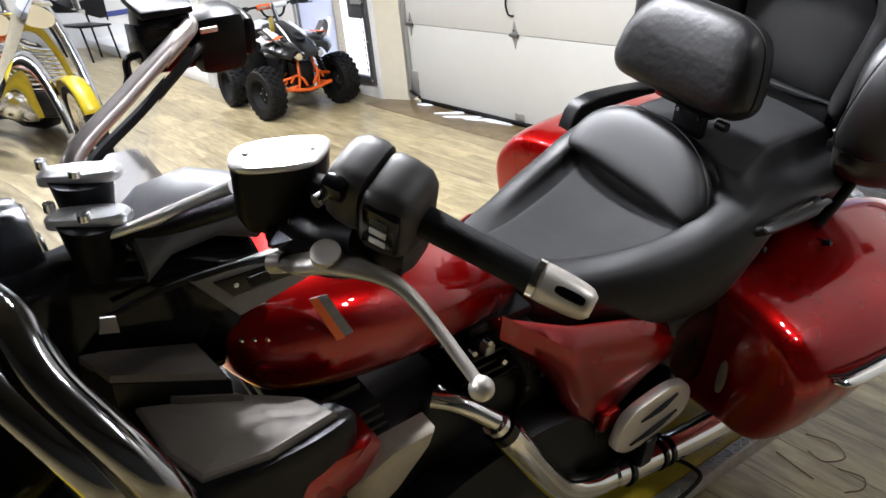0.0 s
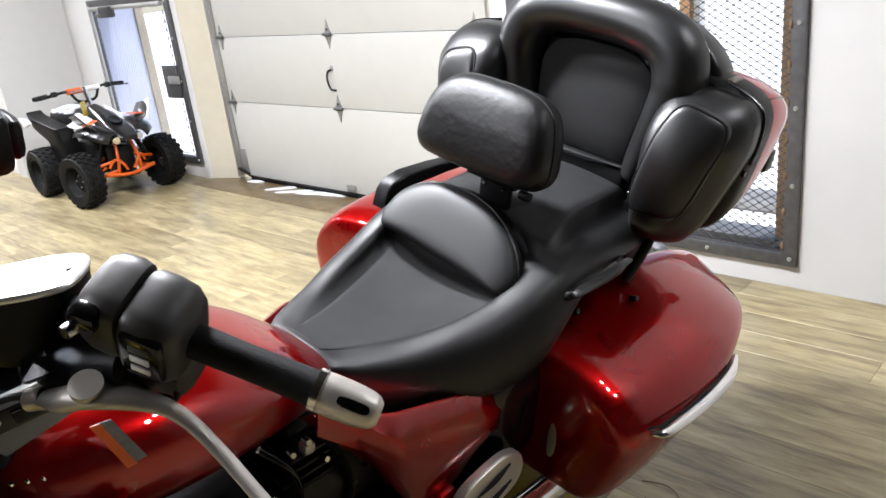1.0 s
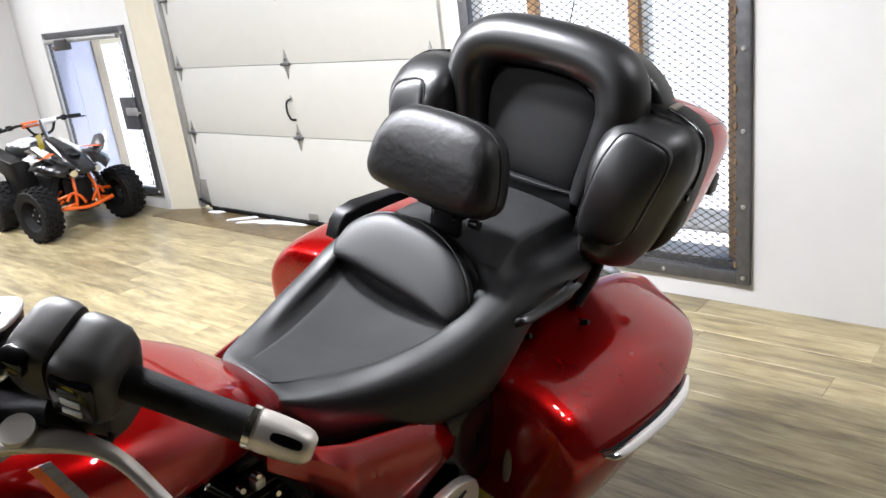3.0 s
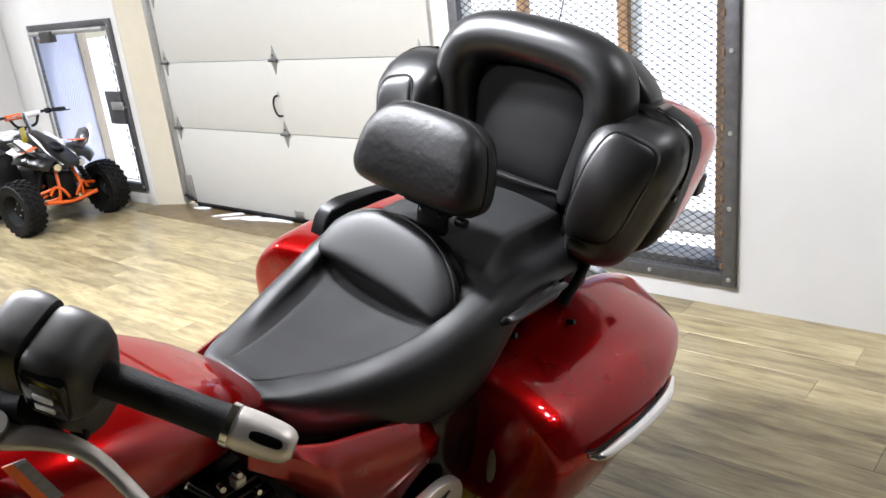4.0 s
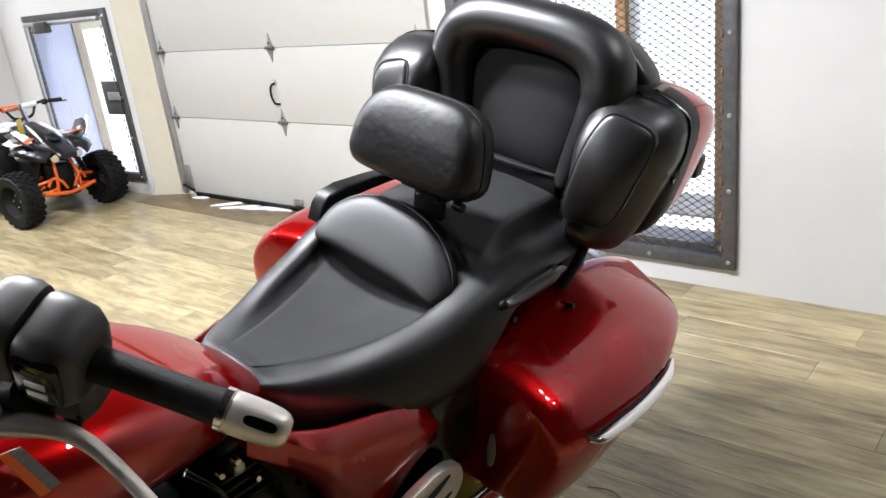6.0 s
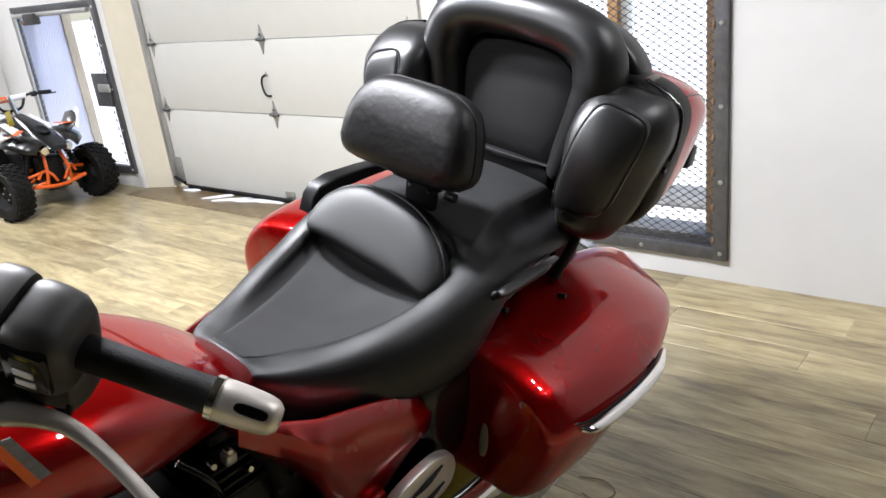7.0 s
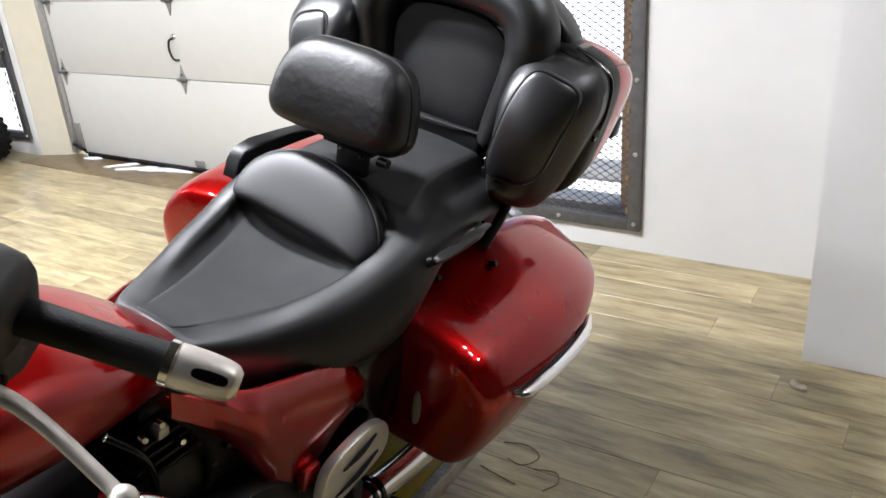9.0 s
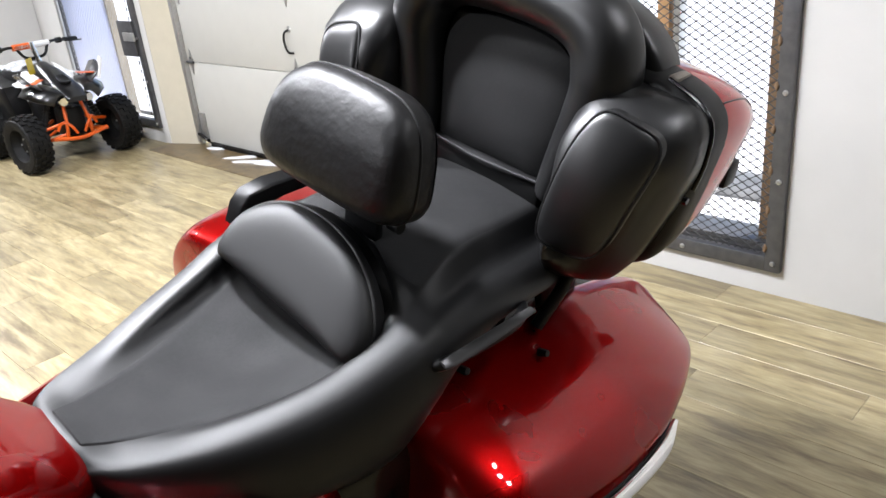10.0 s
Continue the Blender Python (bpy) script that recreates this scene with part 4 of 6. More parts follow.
def handlebar_side(side):
    """Grip, switch housing, lever and fluid reservoir of one handlebar end."""
    P = lambda x, y, z: (side * x, y, z)  # noqa: E731
    e0, e1 = Vector((0.43, 0.862, 1.262)), Vector((0.557, 0.934, 1.228))
    d = (e1 - e0).normalized()
    g = part("grip", tube([P(*(e0 - d * 0.04)), P(*e0), P(*(e0 + (e1 - e0) * 0.5)), P(*e1)], [0.0195, 0.0195, 0.0185, 0.0195], 24, 20), RUBBER, BIKE, "black rubber grip")
    c = part("grip_end", tube([P(*(e1 - d * 0.004)), P(*(e1 + d * 0.012)), P(*(e1 + d * 0.04)), P(*(e1 + d * 0.058)), P(*(e1 + d * 0.066))], [0.0215, 0.0225, 0.0215, 0.0185, 0.012], 24, 30), SATIN, g, "satin chrome grip end")
    up = (Vector((0.554, -0.577, 0.6)) - d * d.dot(Vector((0.554, -0.577, 0.6)))).normalized()
    q = e1 + d * 0.038 + up * 0.0195
    part("end_slot", cushion(closed_spline([(-0.017, 0), (-0.012, 0.005), (0.013, 0.005), (0.018, 0), (0.013, -0.005), (-0.012, -0.005)], 16), P(*q), P(*d), P(*(up.cross(d).normalized())), P(*up), ((1, -0.004), (1, 0.003), (0.8, 0.004))), GLOSSBLACK, c, "black slot")
    part("collar", tube([P(*(e1 - d * 0.006)), P(*(e1 + d * 0.002))], 0.0235, 20, 4), CHROME, g)
    # switch housing in two halves round the bar
    ax = -d
    zed = Vector((0.0, -0.35, 0.94))
    zed = (zed - ax * zed.dot(ax)).normalized()
    yed = zed.cross(ax)
    o = e0 - d * 0.005

    def at(a, b, c2):
        v = o + ax * a + yed * b + zed * c2
        return P(*v)

    def block(name, a0, a1, b0, b1, c0, c1, r, mat, par, label=""):
        bm = box(a0, a1, b0, b1, c0, c1, r)
        for v in bm.verts:
            v.co = Vector(at(*v.co))
        return part(name, bm, mat, par, label)

    def shell(name, rows, par, label=""):
        rings = [[Vector(at(a, q.x, q.z)) for q in superring(b, c, hw, hh, 0, 40, 0.5)] for a, b, c, hw, hh in rows]
        return part(name, skin(rings), HOUSING, par, label)

    h = shell("switch_housing", ((-0.014, 0, 0, 0.026, 0.030), (-0.010, 0, 0.002, 0.036, 0.042), (0.0, 0.001, 0.004, 0.043, 0.050), (0.02, 0.002, 0.005, 0.0455, 0.053), (0.038, 0.002, 0.005, 0.045, 0.053), (0.045, 0.002, 0.005, 0.042, 0.050), (0.047, 0.002, 0.005, 0.036, 0.044)), BIKE, "black plastic switch housing")
    shell("housing_half", ((0.0475, 0, 0.014, 0.036, 0.038), (0.050, 0, 0.014, 0.042, 0.045), (0.06, 0, 0.014, 0.0445, 0.047), (0.08, 0, 0.014, 0.0435, 0.045), (0.092, 0, 0.012, 0.039, 0.040), (0.098, 0, 0.010, 0.030, 0.032)), h)
    shell("housing_belly", ((-0.012, -0.006, -0.066, 0.022, 0.024), (-0.004, -0.006, -0.068, 0.032, 0.034), (0.03, -0.006, -0.070, 0.036, 0.038), (0.07, -0.006, -0.062, 0.034, 0.036), (0.10, -0.006, -0.052, 0.022, 0.022)), h)
    part("switch_wire", tube([at(0.01, 0.01, -0.07), at(-0.004, 0.03, -0.085), at(0.02, 0.02, -0.105), at(0.07, 0.0, -0.09)], 0.0035, 8, 24), RUBBER, h, "black switch wire")
    block("switch_plate", -0.004, 0.040, 0.038, 0.0488, -0.020, 0.046, 0.003, GLOSSBLACK, h, "gloss black switch plate")
    for k in range(3):
        block("switch_button", 0.008, 0.029, 0.0485, 0.0508, 0.026 - 0.018 * k, 0.036 - 0.018 * k, 0.001, WHITEPL if k else CHARCOAL, h, "white printed button" if k else "")
    block("rocker", 0.062, 0.092, 0.030, 0.054, 0.030, 0.058, 0.008, GLOSSBLACK, h, "gloss black toggle switch")
    part("toggle", tube([at(0.086, 0.045, 0.028), at(0.090, 0.060, 0.030)], 0.008, 12), CHROME, h, "bright toggle tip")
    block("screw", 0.02, 0.032, 0.016, 0.026, 0.052, 0.0535, 0.001, CHROME, h)
    # clamp and fluid reservoir
    tops = closed_spline([(0.240, 0.722), (0.208, 0.755), (0.232, 0.842), (0.262, 0.843), (0.29, 0.80), (0.268, 0.732)], 24)
    cx, cy = sum(a for a, _ in tops) / 24, sum(b for _, b in tops) / 24
    body = skin([[Vector(P(cx + (a - cx) * k, cy + (b - cy) * k, z)) for a, b in tops] for k, z in ((0.82, 1.19), (0.97, 1.21), (1.0, 1.276))])
    r = part("fluid_reservoir", body, PLASTIC, BIKE, "black fluid reservoir")
    # the cap's pale metal carries a bright ceiling reflection in its colour
    cap = skin([[Vector(P(cx + (a - cx) * k, cy + (b - cy) * k, z)) for a, b in tops] for k, z in ((1.0, 1.2765), (1.025, 1.2785), (1.02, 1.282), (0.96, 1.2845), (0.4, 1.285))])
    part("reservoir_cap", cap, POLISHED, r, "polished reservoir cap, ceiling reflection put into its pale colour")
    for a, b in ((0.236, 0.745), (0.262, 0.82)):
        part("screw", disc(P(a, b, 1.284), (0, 0, 1), 0.005, 0.004, 0.003, 8), CHROME, r)
    # lever
    line = [(0.297, 0.757, 1.158), (0.335, 0.768, 1.178), (0.372, 0.787, 1.195), (0.41, 0.822, 1.186), (0.437, 0.843, 1.17), (0.475, 0.856, 1.145), (0.53, 0.866, 1.112), (0.55, 0.868, 1.103)]
    lv = part("clutch_lever" if side > 0 else "brake_lever", tube([P(*p) for p in line], [0.013, 0.023, 0.024, 0.015, 0.012, 0.0108, 0.0105, 0.0105], 16, 60, flat=0.6), SATIN, BIKE, "satin metal lever with a ball end")
    bm = bmesh.new()
    bmesh.ops.create_uvsphere(bm, u_segments=16, v_segments=12, radius=0.0155)
    for v in bm.verts:
        v.co += Vector(P(0.557, 0.868, 1.099))
    part("lever_ball", bm, SATIN, lv)
    part("pivot_screw", disc(P(0.368, 0.778, 1.202), P(0.25, -0.25, 0.9), 0.019, 0.018, 0.012, 20), SATIN, lv)
    part("pivot_knob", tube([P(0.297, 0.757, 1.158), P(0.280, 0.746, 1.151)], 0.013, 14), SATIN, lv)
    part("lever_bracket", plate_mesh([P(0.285, 0.748, 1.175), P(0.335, 0.80, 1.21), P(0.27, 0.80, 1.222), P(0.245, 0.77, 1.215)], 0.012), PLASTIC, lv)
    part("bracket_screw", disc(P(0.292, 0.775, 1.205), P(0.3, -0.3, 0.85), 0.007, 0.006, 0.01, 10), CHROME, lv)
    part("bar_clamp", tube([P(0.245, 0.775, 1.185), P(0.29, 0.80, 1.185), P(0.335, 0.815, 1.19), P(0.375, 0.83, 1.205)], [0.030, 0.044, 0.046, 0.034], 16, 24), PLASTIC, BIKE, "black handlebar control clamp")
    part("cable_sheath", tube([P(0.285, 0.75, 1.16), P(0.22, 0.73, 1.12), P(0.14, 0.66, 1.06), P(0.08, 0.58, 1.0)], 0.005, 8, 30), RUBBER, lv, "black clutch cable")
    part("handlebar", tube([P(0.40, 0.845, 1.265), P(0.32, 0.81, 1.26), P(0.26, 0.80, 1.235), P(0.13, 0.70, 1.15), P(0.03, 0.64, 1.09)] if side > 0 else [(-0.36, 0.885, 1.26), (-0.30, 0.875, 1.262), (-0.255, 0.85, 1.25), (-0.18, 0.73, 1.20), (-0.11, 0.622, 1.152), (-0.08, 0.61, 1.10)], 0.0145 if side > 0 else 0.019, 16, 40), DARKMETAL if side > 0 else CHROME, BIKE, "" if side > 0 else "chrome handlebar")


def plate_mesh(corners, thick):
    p = [Vector(c) for c in corners]
    n = (p[1] - p[0]).cross(p[-1] - p[0]).normalized()
    bm = bmesh.new()
    lo = [bm.verts.new(q) for q in p]
    hi = [bm.verts.new(q + n * thick) for q in p]
    bm.faces.new(lo[::-1])
    bm.faces.new(hi)
    for i in range(len(p)):
        j = (i + 1) % len(p)
        bm.faces.new((lo[i], lo[j], hi[j], hi[i]))
    return bm


handlebar_side(1)


def far_controls():
    bar = [(-0.36, 0.90, 1.235), (-0.30, 0.88, 1.25), (-0.255, 0.85, 1.25), (-0.18, 0.73, 1.20), (-0.11, 0.622, 1.152), (-0.08, 0.61, 1.10)]
    part("handlebar", tube(bar, 0.0145, 16, 50), BARCHROME, BIKE, "chrome handlebar")
    hs = part("switch_housing", box(-0.385, -0.29, 0.888, 0.985, 1.15, 1.265, 0.024), PLASTIC, BIKE, "black plastic switch housing")
    part("housing_half", box(-0.40, -0.31, 0.975, 1.012, 1.165, 1.245, 0.02), PLASTIC, hs)
    # a satin sliver stands for the small chrome highlight on the housing
    part("trim_bar", box(-0.292, -0.286, 0.893, 0.925, 1.236, 1.246, 0.002), SATIN, hs)
    rv = part("fluid_reservoir", box(-0.40, -0.30, 0.803, 0.888, 1.17, 1.272, 0.012), GLOSSBLACK, BIKE, "black fluid reservoir")
    part("reservoir_cap", box(-0.405, -0.295, 0.798, 0.89, 1.272, 1.286, 0.005), PLASTIC, rv, "black reservoir cap")
    part("brake_lever", tube([(-0.36, 0.83, 1.19), (-0.36, 0.79, 1.185), (-0.362, 0.785, 1.15), (-0.365, 0.77, 1.11), (-0.37, 0.755, 1.08)], 0.007, 8, 30), PLASTIC, hs, "black brake lever")
    part("grip", tube([(-0.385, 0.945, 1.21), (-0.52, 1.0, 1.17)], 0.0195, 20, 8), RUBBER, BIKE, "black rubber grip")


far_controls()


LABEL = material("label_grey", (0.16, 0.16, 0.16), rough=0.5, spread=0.3, grain=200)


ENGINECASE = material("engine_case", (0.36, 0.32, 0.26), rough=0.45, metal=0.6, spread=0.12, grain=60)
PANELGREY = material("panel_grey", (0.15, 0.146, 0.14), rough=0.5, spread=0.1, grain=90)


def front():
    """Inner fairing, dash, clamps, lower fairing panels and crash bar."""
    rings = []
    for y, hw, z0, z1 in ((0.08, 0.18, 0.70, 1.02), (0.20, 0.22, 0.66, 1.06), (0.35, 0.15, 0.64, 1.07), (0.47, 0.05, 0.66, 1.07), (0.55, 0.045, 0.72, 1.07), (0.64, 0.085, 0.80, 1.07), (0.74, 0.14, 0.84, 1.07), (0.80, 0.13, 0.86, 1.06)):
        rings.append(superring(0, (z0 + z1) / 2, hw, (z1 - z0) / 2, y, 40, 0.55))
    fa = part("fairing", skin(rings), GLOSSBLACK, BIKE, "gloss black inner fairing")
    part("windscreen", windscreen(), SCREEN, fa, "clear tinted windscreen")
    for cx, cy, cz in ((0.028, 0.597, 1.13), (-0.03, 0.61, 1.165)):
        c = part("riser_clamp", tube([(cx, cy, cz - 0.09), (cx, cy, cz - 0.02), (cx, cy, cz)], [0.030, 0.040, 0.043], 20, 10), PLASTIC, BIKE, "black handlebar clamp")
        part("clamp_cap", cushion(closed_spline([(0.056, 0.0), (0.045, 0.017), (0.0, 0.021), (-0.045, 0.018), (-0.058, 0.0), (-0.045, -0.018), (0.0, -0.021), (0.045, -0.017)], 32), (cx, cy, cz), (0.5, 0.86, 0.1), (-0.86, 0.5, 0), (0, 0, 1), ((1, -0.004), (1.0, 0.006), (0.9, 0.011), (0.4, 0.013))), POLISHED, c, "polished clamp cap")
        part("clamp_bolt", tube([(cx - 0.028, cy - 0.04, cz + 0.010), (cx - 0.028, cy - 0.04, cz + 0.022)], 0.008, 10), CHROME, c)
        part("clamp_bolt", tube([(cx + 0.02, cy - 0.01, cz + 0.012), (cx + 0.02, cy - 0.01, cz + 0.022)], 0.009, 10), CHROME, c)
    pod = [[Vector((-0.09 + w * math.cos(a), 0.50 + d, 1.03 + 0.55 * w * math.sin(a))) for a in (2 * math.pi * i / 28 for i in range(28))] for d, w in ((-0.12, 0.10), (-0.10, 0.125), (0.0, 0.13), (0.035, 0.12), (0.04, 0.10))]
    ip = part("instrument_pod", skin(pod), GLOSSBLACK, BIKE, "black instrument pod")
    for x in (-0.15, -0.06):
        part("gauge_bezel", closed_tube([Vector((x + 0.036 * math.cos(a), 0.543, 1.032 + 0.036 * math.sin(a))) for a in (2 * math.pi * i / 24 for i in range(24))], 0.004), CHROME, ip, "chrome gauge bezel")
    part("brake_hose", tube([(-0.09, 0.63, 1.09), (-0.12, 0.64, 1.125), (-0.19, 0.755, 1.17), (-0.26, 0.865, 1.215), (-0.31, 0.90, 1.21)], 0.009, 8, 40), RUBBER, BIKE, "black hose along the handlebar")
    hood = []
    for k, (x, y, z) in enumerate(((0.02, 0.64, 1.06), (0.02, 0.68, 1.095), (0.03, 0.75, 1.11), (0.05, 0.80, 1.10))):
        hood.append([Vector((x + 0.075 * math.cos(a), y, z + 0.045 * math.sin(a))) for a in (2 * math.pi * i / 24 for i in range(24))])
    part("console_hood", skin(hood), HOODGREY, BIKE, "grey console hood")
    part("dash_shelf", box(-0.30, -0.04, 0.62, 0.76, 1.02, 1.05, 0.008), GREYPLASTIC, BIKE, "grey dash shelf")
    # a bright tube models the highlight running along the hood edge
    part("hood_edge", tube([(0.05, 0.594, 1.108), (0.10, 0.677, 1.148), (0.16, 0.753, 1.198)], [0.005, 0.010, 0.011], 10, 24), POLISHED, BIKE, "bright trim that draws the highlight line along the hood")
    sw = plate("switch_panel", [(0.155, 0.675, 1.075), (0.165, 0.735, 0.995), (0.165, 0.845, 1.02), (0.155, 0.81, 1.08)], PANELGREY, BIKE, 0.012, 0.004, "charcoal rider switch panel")
    sp = plate("rocker_plate", [(0.170, 0.704, 1.066), (0.175, 0.728, 1.036), (0.175, 0.82, 1.038), (0.170, 0.808, 1.066)], GLOSSBLACK, sw, 0.003, 0.001)
    plate("rocker", [(0.175, 0.752, 1.061), (0.178, 0.755, 1.044), (0.178, 0.785, 1.045), (0.175, 0.784, 1.061)], PLASTIC, sp, 0.005, 0.001)
    for y in (0.735, 0.80):
        part("switch_mark", disc((0.175, y, 1.052), (1, 0, 0), 0.004, 0.003, 0.002, 8), WHITEPL, sp)
    lab = plate("warning_label", [(0.192, 0.828, 1.008), (0.222, 0.868, 0.915), (0.224, 0.90, 0.918), (0.195, 0.862, 1.005)], LABEL, TANK, 0.002, 0, "grey and orange warning label")
    plate("label_band", [(0.195, 0.826, 1.009), (0.226, 0.863, 0.915), (0.227, 0.880, 0.916), (0.197, 0.842, 1.008)], ORANGE, lab, 0.002, 0, "orange band")
    for k in range(4):
        q0, q1 = Vector((0.1955, 0.842 + 0.0, 1.007)), Vector((0.2255, 0.879, 0.917))
        a0, a1 = q0.lerp(q1, 0.12 + 0.2 * k), q0.lerp(q1, 0.2 + 0.2 * k)
        plate("label_text_bar", [a0, a1, a1 + Vector((0, 0.018, 0.001)), a0 + Vector((0, 0.018, 0.001))], GREYPLASTIC, lab, 0.0015, 0)
    mid = Vector((0.212, 0.864, 0.962))
    for ob in (lab, *lab.children):
        for v in ob.data.vertices:
            v.co = mid + (v.co - mid) * 0.82
    for k in range(3):
        part("stud", disc((0.178 + 0.005 * k, 0.73 + 0.018 * k, 0.955 - 0.004 * k), (1, 0, 0.2), 0.003, 0.002, 0.006, 8), CHROME, TANK)
    plate("emblem_plate", [(0.185, 0.553, 1.085), (0.187, 0.547, 1.062), (0.187, 0.57, 1.054), (0.185, 0.57, 1.079)], GREYPLASTIC, fa, 0.004, 0.001, "small metal emblem plate")
    # lower fairing: a dark body with a grey lid and side panels
    outline = [(0.128, 0.569), (0.241, 0.578), (0.308, 0.603), (0.322, 0.70), (0.305, 0.822), (0.25, 0.797), (0.194, 0.722)]
    body = part("lower_fairing", skin([[Vector((cx + (a - cx) * k, cy + (b - cy) * k, z)) for a, b in closed_spline(outline, 40)] for cx, cy in ((0.25, 0.69),) for k, z in ((0.8, 0.40), (1.0, 0.55), (1.12, 0.72), (1.16, 0.82), (1.14, 0.845), (1.08, 0.852))]), PLASTIC, BIKE, "black lower fairing")
    lid = skin([[Vector((0.25 + (a - 0.25) * k, 0.69 + (b - 0.69) * k, z)) for a, b in outline] for k, z in ((0.97, 0.848), (0.96, 0.860), (0.92, 0.866), (0.3, 0.870))])
    part("fairing_lid", lid, GREYPLASTIC, body, "satin grey fairing lid", smooth=False)
    up = part("upper_panel", skin([[Vector((a, b, z)) for a, b in o] for o, z in (([(0.037, 0.53), (0.112, 0.553), (0.196, 0.696), (0.107, 0.686)], 0.908), ([(0.040, 0.533), (0.11, 0.556), (0.192, 0.693), (0.109, 0.683)], 0.92))]), GREYPLASTIC, BIKE, "satin grey fairing panel")
    part("panel_base", skin([[Vector((a, b, z)) for a, b in [(0.04, 0.53), (0.115, 0.555), (0.20, 0.70), (0.10, 0.69)]] for z in (0.70, 0.907)]), PLASTIC, up)
    part("small_panel", skin([[Vector((a, b, z)) for a, b in o] for o, z in (([(0.112, 0.588), (0.163, 0.627), (0.21, 0.712), (0.153, 0.664)], 0.860), ([(0.113, 0.589), (0.162, 0.628), (0.209, 0.711), (0.153, 0.663)], 0.880))]), GREYPLASTIC, body, "small grey panel")
    part("lower_red_panel", cushion([(0.66, 0.79), (0.80, 0.79), (0.855, 0.79), (0.868, 0.80), (0.885, 0.77), (0.84, 0.70), (0.72, 0.66)], (0.305, 0, 0), (0, 1, 0), (0, 0, 1), (1, 0, 0), ((1, -0.05), (1, 0.01), (0.9, 0.02), (0.5, 0.025))), RED, BIKE, "red lower body panel")
    part("engine_strip", cushion([(0.815, 0.705), (0.90, 0.745), (0.985, 0.75), (0.975, 0.72), (0.91, 0.645), (0.84, 0.60)], (0.315, 0, 0), (0, 1, 0), (0, 0, 1), (1, 0, 0), ((1, -0.03), (1, 0.008), (0.93, 0.014), (0.5, 0.018))), ENGINECASE, BIKE, "beige brushed metal engine cover")
    for dx, dy in ((0.0, 0.0), (-0.03, -0.05)):
        part("crash_bar", tube([(0.17 + dx, 0.44 + dy, 1.15), (0.23 + dx, 0.457 + dy, 1.145), (0.29 + dx, 0.475 + dy, 1.09), (0.38 + dx, 0.535 + dy, 0.99), (0.39 + dx, 0.57 + dy, 0.85), (0.34 + dx, 0.60 + dy, 0.6), (0.2, 0.6, 0.45)], 0.027, 18, 60), BLACKCHROME, BIKE, "black chromed crash bar")


def windscreen():
    rings = []
    for k in range(9):
        s = k / 8
        y, z, hw = 0.40 - 0.1 * s + 0.1 * s, 1.02 + 0.42 * s, 0.30 - 0.06 * s
        rings.append([Vector((hw * math.sin(a), y + 0.20 * s + 0.16 * (1 - math.cos(a)), z)) for a in (radians(-65 + 130 * i / 20) for i in range(21))])
    bm = skin(rings, closed=False)
    return bm


SCREEN = bpy.data.materials.new("clear_screen")
SCREEN.use_nodes = True
sb = SCREEN.node_tree.nodes["Principled BSDF"]
sb.inputs["Base Color"].default_value = (0.85, 0.9, 1.0, 1)
sb.inputs["Transmission Weight"].default_value = 1.0
sb.inputs["Roughness"].default_value = 0.03
sb.inputs["IOR"].default_value = 1.02
front()


